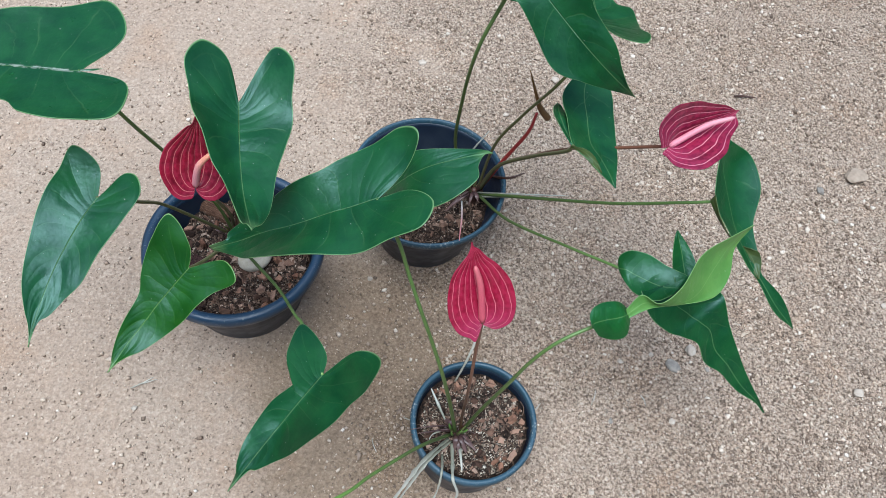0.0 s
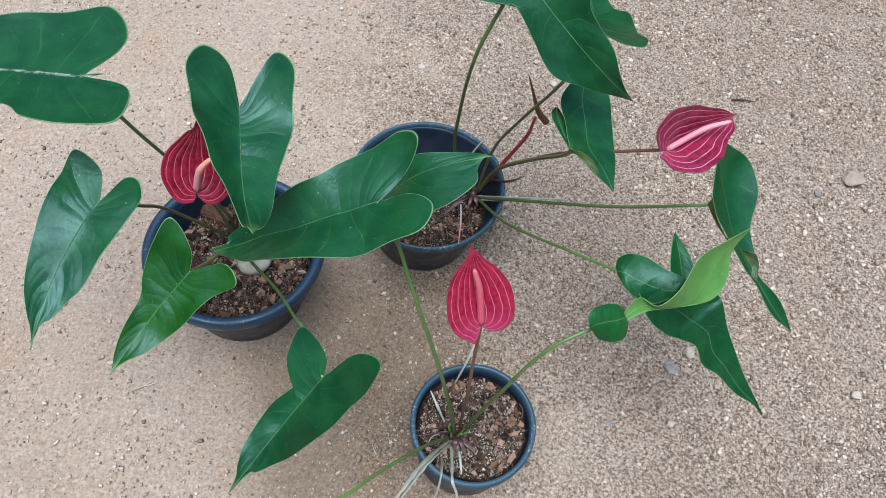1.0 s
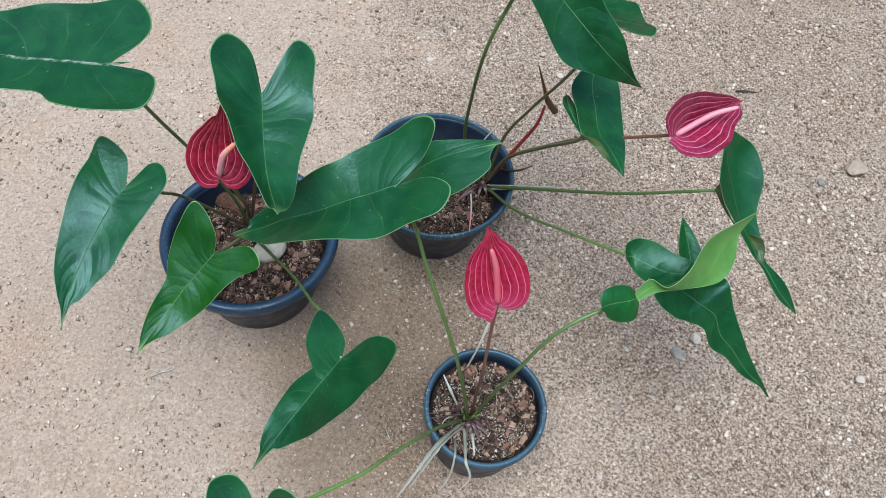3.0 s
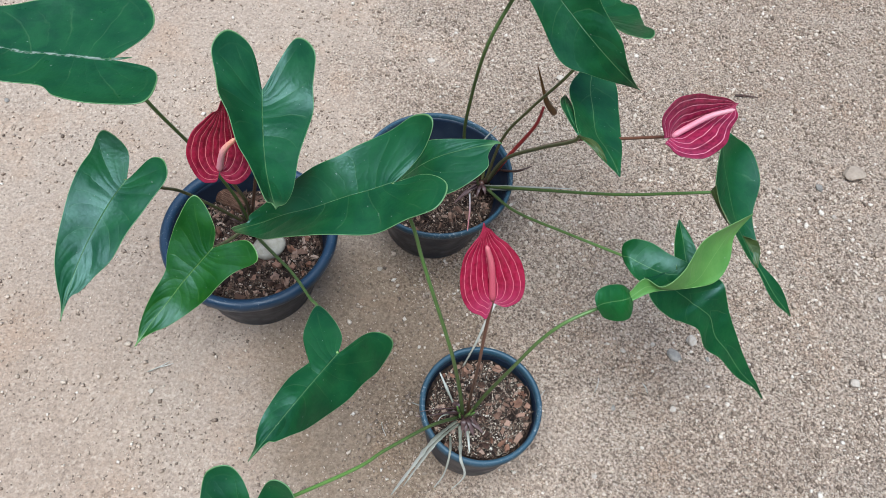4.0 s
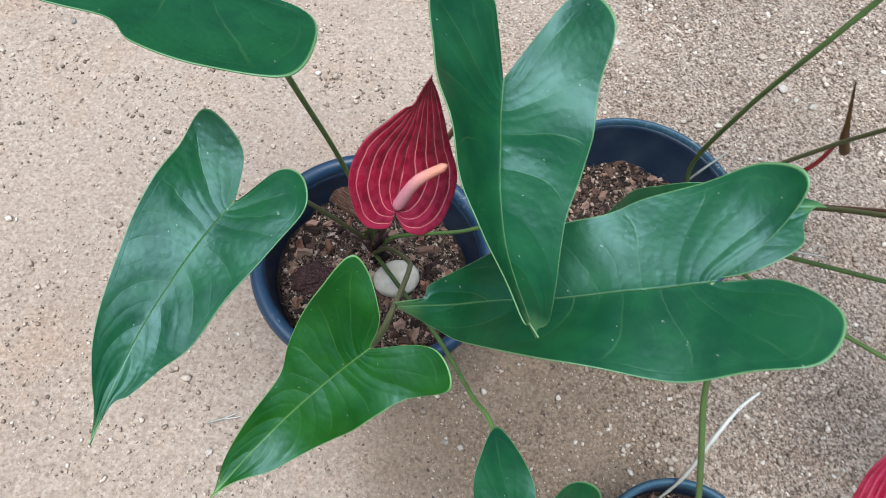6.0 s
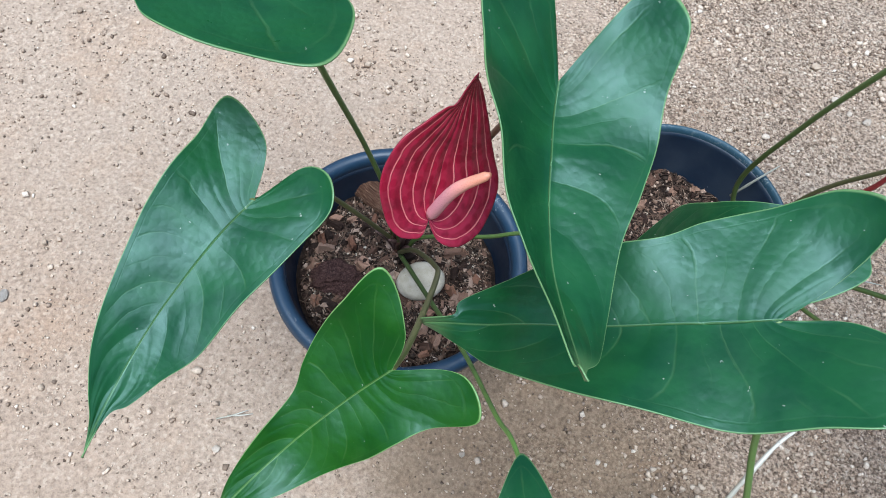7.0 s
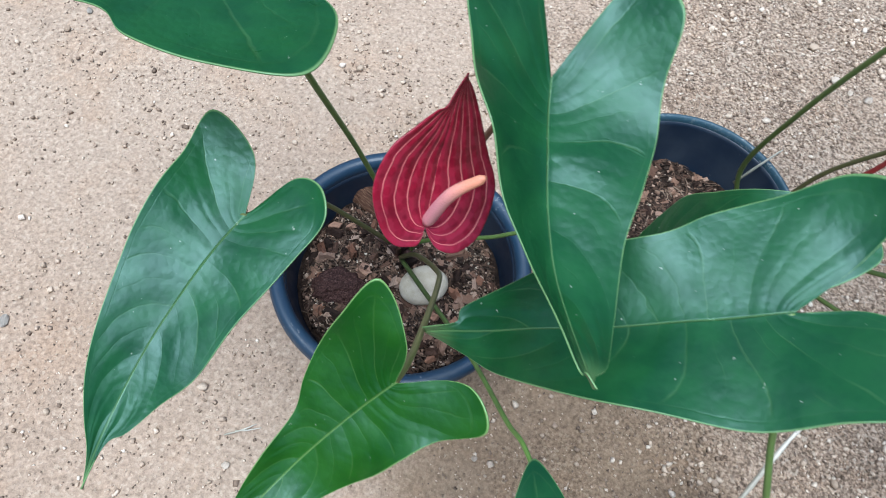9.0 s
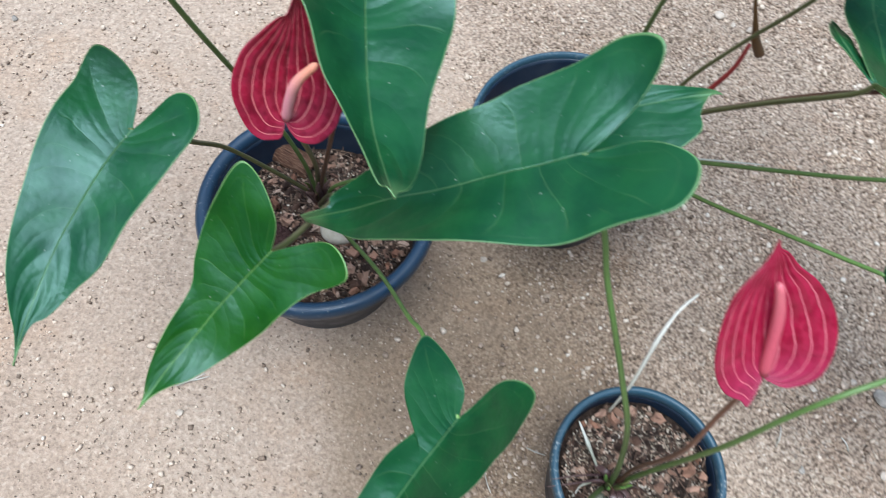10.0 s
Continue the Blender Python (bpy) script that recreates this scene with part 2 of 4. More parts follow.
FIBRE = scrap_material("coir", [(0.0, (0.03, 0.018, 0.012)), (0.55, (0.085, 0.05, 0.033)), (0.88, (0.14, 0.092, 0.062)), (1.0, (0.26, 0.20, 0.15))])
CRUMB = scrap_material("crumbs", [(0.0, (0.010, 0.007, 0.005)), (0.42, (0.034, 0.021, 0.015)), (0.68, (0.110, 0.068, 0.047)), (0.86, (0.28, 0.180, 0.125)), (1.0, (0.52, 0.40, 0.31))])
GRIT = scrap_material("pot_grit", [(0.0, (0.02, 0.015, 0.011)), (0.35, (0.09, 0.068, 0.050)), (0.62, (0.30, 0.240, 0.175)), (0.85, (0.52, 0.45, 0.35)), (1.0, (0.70, 0.64, 0.54))])
GRIT_SAND = scrap_material("sand_grit", [(0.0, (0.12, 0.088, 0.065)), (0.3, (0.235, 0.175, 0.132)), (0.5, (0.44, 0.338, 0.252)), (0.75, (0.62, 0.49, 0.375)), (0.92, (0.74, 0.61, 0.485)), (1.0, (0.84, 0.74, 0.62))])
GRAVEL = scrap_material("gravel", [(0.0, (0.16, 0.116, 0.085)), (0.2, (0.29, 0.215, 0.158)), (0.45, (0.46, 0.352, 0.264)), (0.75, (0.64, 0.505, 0.385)), (0.93, (0.74, 0.61, 0.48)), (1.0, (0.82, 0.73, 0.62))])
GRAVEL_PALE = scrap_material("pale_gravel", [(0.0, (0.34, 0.258, 0.19)), (0.4, (0.54, 0.43, 0.325)), (0.8, (0.70, 0.58, 0.46)), (1.0, (0.82, 0.73, 0.62))])


def sand_material():
    m = Net("sandy_ground", 0.92, 0.2)
    split = m.t.nodes.new("ShaderNodeSeparateXYZ")
    m.put(m.coord(), split.inputs[0])
    drift = m.math("MULTIPLY", m.math("SUBTRACT", m.noise(3.5, 5), 0.5), 1.2)
    coarse = m.smooth(m.math("ADD", m.math("ADD", split.outputs["X"], m.math("MULTIPLY", split.outputs["Y"], 0.35)), drift), -0.05, 0.75)
    fine = m.noise(240, 4, 0.66)
    rough_tone = m.ramp(fine, [(0.32, (0.09, 0.065, 0.048)), (0.42, (0.25, 0.185, 0.136)), (0.50, (0.42, 0.320, 0.238)), (0.58, (0.55, 0.430, 0.325)), (0.68, (0.72, 0.60, 0.48))])
    # packed fine sand: small soft blotches, a few darker crumbs
    soft_tone = m.ramp(m.noise(150, 5, 0.72), [(0.28, (0.19, 0.144, 0.108)), (0.45, (0.325, 0.250, 0.188)), (0.58, (0.405, 0.316, 0.241)), (0.74, (0.53, 0.427, 0.336))])
    c = m.mix(m.smooth(coarse, 0.0, 0.75, 0.22, 1.0), soft_tone, rough_tone)
    # pinkish, ochre and greyer drifts
    c = m.mix(m.smooth(m.noise(1.7, 5, 0.6), 0.40, 0.68, 0.0, 0.55), c, m.mix(1.0, c, (0.87, 0.82, 0.78), "MULTIPLY"))
    c = m.mix(m.smooth(m.noise(7.5, 6, 0.65), 0.48, 0.70, 0.0, 0.6), c, m.mix(1.0, c, (0.97, 0.87, 0.78), "MULTIPLY"))
    c = m.mix(m.smooth(m.noise(16, 6, 0.7), 0.55, 0.76, 0.0, 0.5), c, m.mix(1.0, c, (0.68, 0.66, 0.64), "MULTIPLY"))
    c = m.mix(m.smooth(m.noise(27, 5, 0.7), 0.58, 0.76, 0.0, 0.5), c, m.mix(1.0, c, (1.22, 1.22, 1.22), "MULTIPLY"))
    sep = m.t.nodes.new("ShaderNodeSeparateColor")
    m.put(m.cells(300, "Color"), sep.inputs[0])
    grains = m.smooth(coarse, 0.0, 0.8, 0.35, 1.0)
    c = m.mix(m.math("MULTIPLY", m.smooth(sep.outputs[0], 0.78, 1.0, 0.0, 0.75), grains), c, (0.62, 0.52, 0.41))
    c = m.mix(m.math("MULTIPLY", m.smooth(sep.outputs[1], 0.80, 1.0, 0.0, 0.80), grains), c, (0.15, 0.108, 0.081))
    # a darker brown patch between the pots: painted shade of the leaves, some damp
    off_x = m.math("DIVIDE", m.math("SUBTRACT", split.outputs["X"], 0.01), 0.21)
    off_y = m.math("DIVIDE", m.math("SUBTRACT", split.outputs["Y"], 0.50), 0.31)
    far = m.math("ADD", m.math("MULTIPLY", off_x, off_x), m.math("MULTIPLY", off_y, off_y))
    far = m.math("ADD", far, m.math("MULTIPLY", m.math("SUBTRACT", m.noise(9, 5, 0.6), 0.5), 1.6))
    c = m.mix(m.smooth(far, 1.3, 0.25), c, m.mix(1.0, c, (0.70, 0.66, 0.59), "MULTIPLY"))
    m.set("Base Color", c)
    rugged = m.smooth(coarse, 0.0, 0.9, 0.30, 1.3)
    m.bump(m.math("MULTIPLY", fine, rugged), 0.60, 0.004)
    m.bump(m.math("MULTIPLY", m.cells(300, "Distance"), rugged), 0.6, 0.0015)
    m.bump(m.math("MULTIPLY", m.noise(75, 6, 0.7), rugged), 0.8, 0.012)
    return m.mat


SAND = sand_material()


def stone_material(name, low, high):
    m = Net(name, 0.75, 0.35)
    c = m.mix(m.smooth(m.noise(90, 6, 0.65), 0.3, 0.7), low, high)
    tint = m.ramp(m.each(), [(0.0, 0.72), (1.0, 1.0)])
    c = m.mix(1.0, c, tint, "MULTIPLY")
    c = m.mix(m.smooth(m.noise(380, 4, 0.7), 0.58, 0.72, 0.0, 0.5), c, (0.20, 0.15, 0.11))
    m.set("Base Color", c)
    m.bump(m.noise(200, 6, 0.6), 0.35, 0.002)
    return m.mat


STONE_TAN = stone_material("tan_stone", (0.38, 0.29, 0.21), (0.52, 0.42, 0.32))
STONE_PALE = stone_material("pale_stone", (0.46, 0.38, 0.30), (0.62, 0.54, 0.45))
STONE_GREY = stone_material("grey_stone", (0.24, 0.215, 0.185), (0.42, 0.375, 0.32))
STONE_CREAM = stone_material("cream_stone", (0.50, 0.435, 0.32), (0.64, 0.575, 0.45))


def husk_material():
    m = Net("coconut_husk", 0.85, 0.2)
    map_ = m.t.nodes.new("ShaderNodeMapping")
    m.put(m.coord(), map_.inputs["Vector"])
    map_.inputs["Scale"].default_value = (0.12, 1, 1)
    c = m.ramp(m.noise(600, 5, 0.7, at=map_.outputs[0]), [(0.3, (0.035, 0.018, 0.012)), (0.5, (0.11, 0.055, 0.033)), (0.68, (0.24, 0.15, 0.10)), (0.82, (0.46, 0.38, 0.31))])
    m.set("Base Color", c)
    m.bump(m.noise(600, 5, 0.7, at=map_.outputs[0]), 0.9, 0.003)
    return m.mat


HUSK = husk_material()


def clod_material():
    m = Net("matted_coir", 0.9, 0.2)
    c = m.ramp(m.noise(420, 7, 0.75, distortion=1.5), [(0.33, (0.012, 0.007, 0.006)), (0.46, (0.055, 0.027, 0.023)), (0.58, (0.135, 0.070, 0.058)), (0.72, (0.30, 0.20, 0.17))])
    m.set("Base Color", c)
    m.bump(m.noise(420, 7, 0.75, distortion=1.5), 1.0, 0.004)
    return m.mat


CLOD = clod_material()


# ---- mesh helpers ----
def part(name, bm, material, parent=None, label=""):
    me = bpy.data.meshes.new(name)
    bm.to_mesh(me)
    bm.free()
    return dress(name, me, material, parent, label)


def dress(name, me, material, parent=None, label=""):
    me.materials.append(material)
    me.polygons.foreach_set("use_smooth", [True] * len(me.polygons))
    ob = new(name, me)
    ob.parent = parent
    if label:
        tagged(ob, label)
    return ob


def holder(name, where, label, category, group=""):
    ob = new(name)
    ob.empty_display_size = 0.05
    ob.matrix_world = pose(*where)
    return tagged(ob, label, category, group)


def swell(p, seed, amount, scale):
    return p + Vector(noise.noise_vector(Vector(p) * scale + Vector((seed * 7.3, seed * 3.1, seed)))) * amount


def settle(ob, parent):
    """Hangs ob under parent and leaves it where it is."""
    ob.parent = parent
    ob.matrix_parent_inverse = parent.matrix_world.inverted()
    return ob


def lathe(profile, turns=96, wobble=0.0):
    bm = bmesh.new()
    rings = []
    for r, z in profile:
        ring = []
        for k in range(turns):
            a = 2 * math.pi * k / turns
            rr = r * (1 + wobble * math.sin(2 * a + 0.6) + 0.4 * wobble * math.sin(3 * a))
            ring.append(bm.verts.new((rr * math.cos(a), rr * math.sin(a), z)))
        rings.append(ring)
    for lo, hi in zip(rings, rings[1:]):
        for k in range(turns):
            bm.faces.new((lo[k], lo[(k + 1) % turns], hi[(k + 1) % turns], hi[k]))
    return bm, rings


def spline(points, steps=10):
    """Smooth line through the points."""
    p = [Vector(q) for q in points]
    p = [p[0] * 2 - p[1], *p, p[-1] * 2 - p[-2]]
    out = []
    for a, b, c, d in zip(p, p[1:], p[2:], p[3:]):
        for k in range(steps):
            t = k / steps
            out.append(0.5 * (2 * b + (c - a) * t + (2 * a - 5 * b + 4 * c - d) * t * t + (3 * b - a - 3 * c + d) * t ** 3))
    out.append(p[-2])
    return out


def tube(name, points, thick, material, parent, label="", sides=10, steps=8, ends=(1.0, 1.0), uneven=0.0, flat=1.0):
    """A round or flattened stalk along a smooth line; thick: radius at the start, middle and end."""
    line = spline(points, steps)
    count = len(line)
    bm = bmesh.new()
    rings, side = [], Vector((1, 0.3, 0.1))
    for i, c in enumerate(line):
        ahead = (line[min(i + 1, count - 1)] - line[max(i - 1, 0)]).normalized()
        side = (side - ahead * side.dot(ahead)).normalized()
        up = ahead.cross(side)
        f = i / (count - 1)
        r = thick[0] + (thick[1] - thick[0]) * min(1, f * 2) if f < 0.5 else thick[1] + (thick[2] - thick[1]) * (f * 2 - 1)
        r *= 1 + uneven * noise.noise(c * 120)
        if i == 0:
            r *= ends[0]
        if i == count - 1:
            r *= ends[1]
        rings.append([bm.verts.new(c + r * (math.cos(a) * side + flat * math.sin(a) * up)) for a in (2 * math.pi * k / sides for k in range(sides))])
    for lo, hi in zip(rings, rings[1:]):
        for k in range(sides):
            bm.faces.new((lo[k], lo[(k + 1) % sides], hi[(k + 1) % sides], hi[k]))
    bm.faces.new(rings[0][::-1])
    bm.faces.new(rings[-1])
    me = bpy.data.meshes.new(name)
    bm.to_mesh(me)
    bm.free()
    run = me.attributes.new("run", "FLOAT", "POINT")
    run.data.foreach_set("value", [min(1.0, (i // sides) / (count - 1)) for i in range(len(me.vertices))])
    ob = dress(name, me, material, None, label)
    return settle(ob, parent) if parent else ob


ANGLES = [radians(a) for a in (1.6, 5, 11, 22, 40, 65, 95, 125, 148, 166)]


def half_outline(length, radii, side, steps=6):
    """One margin of a heart-shaped blade, from the tip round the lobe to the stalk."""
    pts = [(length, 0.0)] + [(length * r * math.cos(a), side * length * r * math.sin(a)) for r, a in zip(radii, ANGLES)] + [(0.0, 0.0)]
    return [(p.x, p.y) for p in spline([(x, y, 0) for x, y in pts], steps)]


def bent(s, w, length, form):
    """A point of the flat blade, brought into its bent, folded and twisted shape."""
    bend, lobe, fold, curl, twist, sweep = form
    u = s / length
    k = bend if u > 0 else lobe
    k = k if abs(k) > 1e-4 else 1e-4
    x, z = length * math.sin(k * u) / k, -length * (1 - math.cos(k * u)) / k
    soft_edge = 0.030 * length
    h = math.tan(fold) * (math.hypot(w, soft_edge) - soft_edge) + curl * w * w / length
    y0, tw = w * math.cos(fold), twist * u
    y, hh = y0 * math.cos(tw) - h * math.sin(tw), h * math.cos(tw) + y0 * math.sin(tw)
    y += sweep * length * max(u, 0.0) ** 2
    return Vector((x + math.sin(k * u) * hh, y, z + math.cos(k * u) * hh))


def blade(name, shape, material, parent, label="", thick=0.0007, rows=13, wave=0.028, seed=0.0, veins=8.0):
    """A heart-shaped leaf or spathe. The grid runs from the stalk to the tip between midrib and margin."""
    length, form = shape["length"], shape["form"]
    m = pose(*shape["at"], *shape["turn"])
    steps = [0.0, 0.02, 0.05] + [j / rows for j in range(1, rows)] + [0.965, 0.988, 1.0]
    rows = len(steps) - 1
    verts, faces = [], []
    keep = {key: [] for key in ("along", "across", "rim", "rib", "run", "vein")}
    for side, radii in ((1, shape["left"]), (-1, shape["right"])):
        edge = half_outline(length, radii, side, 9)
        n = len(edge)
        base = len(verts)
        run_to = [0.0]
        for (ax, ay), (bx, by) in zip(edge[::-1], edge[-2::-1]):
            run_to.append(run_to[-1] + math.hypot(bx - ax, by - ay))
        share = [v / run_to[-1] for v in run_to][::-1]
        for i, (es, ew) in enumerate(edge):
            ms = length * share[i] ** 2.0
            for j in range(rows + 1):
                g = steps[j]
                s, w = ms + (es - ms) * g ** 1.7, ew * g
                p = bent(s, w, length, form)
                near = min(1.0, math.hypot(s, w) / (0.25 * length))
                p.z += wave * length * near * g * g * math.sin(9 * s / length + seed + 2.1 * side)
                p += Vector((0, 0, 1)) * 0.022 * length * near * noise.noise(Vector((s / length * 4, w / length * 4, seed)))
                vein = veins * share[i] * (1 - 0.20 * g ** 1.4) + 0.25 * side + 0.1 * seed
                if wave > 0.01:
                    p.z -= 0.0015 * length * near * min(1, 3 * g) * (1 - g * g) * math.cos(6.283 * vein)
                verts.append(m @ p)
                for key, value in (("along", s), ("across", w), ("rim", g), ("rib", g), ("run", share[i]), ("vein", vein)):
                    keep[key].append(value)
        for i in range(n - 1):
            for j in range(rows):
                a, b = base + i * (rows + 1) + j, base + (i + 1) * (rows + 1) + j
                quad = (a, b, b + 1, a + 1)
                faces.append(quad if side > 0 else quad[::-1])
    me = bpy.data.meshes.new(name)
    me.from_pydata(verts, [], faces)
    for key, values in keep.items():
        me.attributes.new(key, "FLOAT", "POINT").data.foreach_set("value", values)
    bm = bmesh.new()
    bm.from_mesh(me)
    bmesh.ops.remove_doubles(bm, verts=bm.verts, dist=1e-5)
    bm.normal_update()
    bm.to_mesh(me)
    bm.free()
    ob = dress(name, me, material, None, label)
    sol = ob.modifiers.new("thickness", "SOLIDIFY")
    sol.thickness, sol.offset = thick, 0.0
    return settle(ob, parent) if parent else ob


def loft(name, left, right, sag, material, parent, label="", seed=0.0):
    """A rolled or turned blade between two margins; sag: how deep it dishes between them."""
    a, c = spline(left, 6), spline(right, 6)
    steps = [0.0, 0.012] + [k / 10 for k in range(1, 10)] + [0.988, 1.0]
    rows, n = 12, len(a)
    verts, faces, along, across, rim, run, vein = [], [], [], [], [], [], []
    for i, (p, q) in enumerate(zip(a, c)):
        for j in range(rows + 1):
            f = steps[j]
            d = 4 * f * (1 - f)
            v = p.lerp(q, f) + Vector(sag) * d * (q - p).length + Vector((0, 0, 0.002)) * noise.noise(Vector((i * 0.2, f * 3, seed)))
            verts.append(v)
            along.append(0.2 * i / n)
            across.append((f - 0.5) * max((q - p).length, 0.012))
            rim.append(abs(f - 0.5) * 2)
            run.append(0.9 * i / (n - 1))
            vein.append(4.5 * i / (n - 1) - 1.6 * abs(f - 0.5) ** 1.3 + (0.3 if f > 0.5 else 0.0))
    for i in range(n - 1):
        for j in range(rows):
            k = i * (rows + 1) + j
            faces.append((k, k + rows + 1, k + rows + 2, k + 1))
    me = bpy.data.meshes.new(name)
    me.from_pydata(verts, [], faces)
    for key, values in (("along", along), ("across", across), ("rim", rim), ("rib", rim), ("run", run), ("vein", vein)):
        me.attributes.new(key, "FLOAT", "POINT").data.foreach_set("value", values)
    ob = dress(name, me, material, None, label)
    sol = ob.modifiers.new("thickness", "SOLIDIFY")
    sol.thickness, sol.offset = 0.0007, 0.0
    return settle(ob, parent) if parent else ob


def lump(name, size, material, seed, rough=0.25, flat=0.7, cuts=2, label="", parent=None):
    """A rounded, uneven stone about its own centre."""
    bm = bmesh.new()
    bmesh.ops.create_icosphere(bm, subdivisions=cuts, radius=1.0)
    for v in bm.verts:
        v.co = swell(v.co, seed, rough, 0.9)
        v.co = swell(v.co, seed + 5, rough * 0.35, 2.3)
        v.co = Vector((v.co.x * size[0], v.co.y * size[1], v.co.z * size[2] * flat)) / 2
    return part(name, bm, material, parent, label)


# ---- ground: one sheet of sand to the horizon, with grit and pebbles ----
WAVES = [(random.uniform(2, 26), random.uniform(0, 6.28), random.uniform(0, 6.28)) for _ in range(14)]
POTS = {"large": (-0.2222, 0.6335, 0.133, 0.090), "small": (0.1701, 0.4388, 0.0875, 0.070), "back": (0.0412, 0.8121, 0.126, 0.082)}


def lumps(x, y, cell, seed):
    """Smooth random unevenness between -1 and 1, about one bump in every cell."""
    u, v = np.asarray(x) / cell, np.asarray(y) / cell
    i, j = np.floor(u), np.floor(v)
    fu, fv = u - i, v - j
    fu, fv = fu * fu * (3 - 2 * fu), fv * fv * (3 - 2 * fv)

    def corner(a, b):
        h = np.sin((i + a) * 127.1 + (j + b) * 311.7 + seed * 74.7) * 43758.5453
        return (h - np.floor(h)) * 2 - 1

    return (corner(0, 0) * (1 - fu) + corner(1, 0) * fu) * (1 - fv) + (corner(0, 1) * (1 - fu) + corner(1, 1) * fu) * fv


def rough_share(x, y):
    """How coarse and trodden the sand is: smooth on one side, gravelly on the other."""
    return np.clip(0.40 + 0.75 * x + 0.22 * (y - 0.8) + 0.25 * lumps(x, y, 0.31, 3) + 0.15 * lumps(x, y, 0.11, 4), 0.12, 1.0)


def ground_height(x, y):
    """Unevenness of the sand, a few millimetres, flat under the pots."""
    z = 0
    for f, a, b in WAVES:
        z = z + np.sin(f * (x * math.cos(a) + y * math.sin(a)) + b) * 0.010 / (f + 4)
    z = z + rough_share(x, y) * (0.0030 * lumps(x, y, 0.043, 1) + 0.0030 * lumps(x + 0.3 * y, y - 0.3 * x, 0.021, 2) + 0.0030 * lumps(x - 0.4 * y, y + 0.4 * x, 0.0105, 5))
    for cx, cy, _, foot in POTS.values():
        d = np.hypot(x - cx, y - cy)
        z = z * np.clip((d - foot) / 0.04, 0, 1)
    return z


def ground_sheet():
    far = [-220.0, -60.0, -20.0, -8.0, -3.5]
    xs = np.array(far + list(np.arange(-1.6, -1.0, 0.012)) + list(np.arange(-1.0, 1.2, 0.004)) + list(np.arange(1.2, 1.7, 0.012)) + [3.5, 8.0, 20.0, 60.0, 220.0])
    ys = np.array([v + 0.3 for v in far] + list(np.arange(-0.6, 0.2, 0.012)) + list(np.arange(0.2, 1.8, 0.004)) + list(np.arange(1.8, 2.6, 0.012)) + [4.0, 9.0, 21.0, 61.0, 221.0])
    gx, gy = np.meshgrid(xs, ys)
    fade = np.clip(1.5 - np.maximum(abs(gx), abs(gy - 0.9)), 0, 1)
    gz = ground_height(gx, gy) * np.clip(fade * 4, 0, 1)
    nx, ny = len(xs), len(ys)
    me = bpy.data.meshes.new("ground")
    i = np.arange(nx * ny).reshape(ny, nx)
    quads = np.stack([i[:-1, :-1], i[:-1, 1:], i[1:, 1:], i[1:, :-1]], -1).reshape(-1, 4)
    me.from_pydata(np.stack([gx, gy, gz], -1).reshape(-1, 3).tolist(), [], quads.tolist())
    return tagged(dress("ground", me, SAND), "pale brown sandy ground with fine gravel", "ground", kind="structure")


ground_sheet()



def sky_block_walls():
    """Plain dark walls added well outside the view to block the low sky light."""
    m = Net("mottled_dark_green", 0.9, 0.2)
    m.set("Base Color", m.ramp(m.noise(2.2, 6, 0.65), [(0.3, (0.060, 0.075, 0.045)), (0.55, (0.11, 0.125, 0.080)), (0.75, (0.18, 0.185, 0.135))]))
    m.bump(m.noise(40, 5), 0.4, 0.01)
    for name, x, y, wide, deep in (("sky_block_north", 0.0, 5.6, 9.4, 0.2), ("sky_block_south", 0.0, -3.6, 9.4, 0.2), ("sky_block_east", 4.6, 1.0, 0.2, 9.0), ("sky_block_west", -4.6, 1.0, 0.2, 9.0)):
        bm = bmesh.new()
        bmesh.ops.create_cube(bm, size=1.0)
        for v in bm.verts:
            v.co = Vector((v.co.x * wide, v.co.y * deep, (v.co.z + 0.5) * 2.6 - 0.02))
        ob = part(name, bm, m.mat)
        ob.data.polygons.foreach_set("use_smooth", [False] * len(ob.data.polygons))
        ob.matrix_world = pose(x, y, 0)
        tagged(ob, "added dark green wall out of view, blocks low sky light", "wall", kind="structure")


sky_block_walls()

rng = np.random.default_rng(4)
OCTA = np.array([(1, 0, 0), (-1, 0, 0), (0, 1, 0), (0, -1, 0), (0, 0, 1), (0, 0, -1)], float)
OCTA_FACES = np.array([(0, 2, 4), (2, 1, 4), (1, 3, 4), (3, 0, 4), (2, 0, 5), (1, 2, 5), (3, 1, 5), (0, 3, 5)])
CUBE = np.array([(x, y, z) for z in (-1, 1) for y in (-1, 1) for x in (-1, 1)], float) * 0.72
CUBE_FACES = np.array([(0, 1, 3), (0, 3, 2), (4, 6, 7), (4, 7, 5), (0, 4, 5), (0, 5, 1), (2, 3, 7), (2, 7, 6), (0, 2, 6), (0, 6, 4), (1, 5, 7), (1, 7, 3)])


GOLD = (1 + 5 ** 0.5) / 2
ICO = np.array([(-1, GOLD, 0), (1, GOLD, 0), (-1, -GOLD, 0), (1, -GOLD, 0), (0, -1, GOLD), (0, 1, GOLD), (0, -1, -GOLD), (0, 1, -GOLD), (GOLD, 0, -1), (GOLD, 0, 1), (-GOLD, 0, -1), (-GOLD, 0, 1)]) / 1.9
ICO_FACES = np.array([(0, 11, 5), (0, 5, 1), (0, 1, 7), (0, 7, 10), (0, 10, 11), (1, 5, 9), (5, 11, 4), (11, 10, 2), (10, 7, 6), (7, 1, 8),
                      (3, 9, 4), (3, 4, 2), (3, 2, 6), (3, 6, 8), (3, 8, 9), (4, 9, 5), (2, 4, 11), (6, 2, 10), (8, 6, 7), (9, 8, 1)])


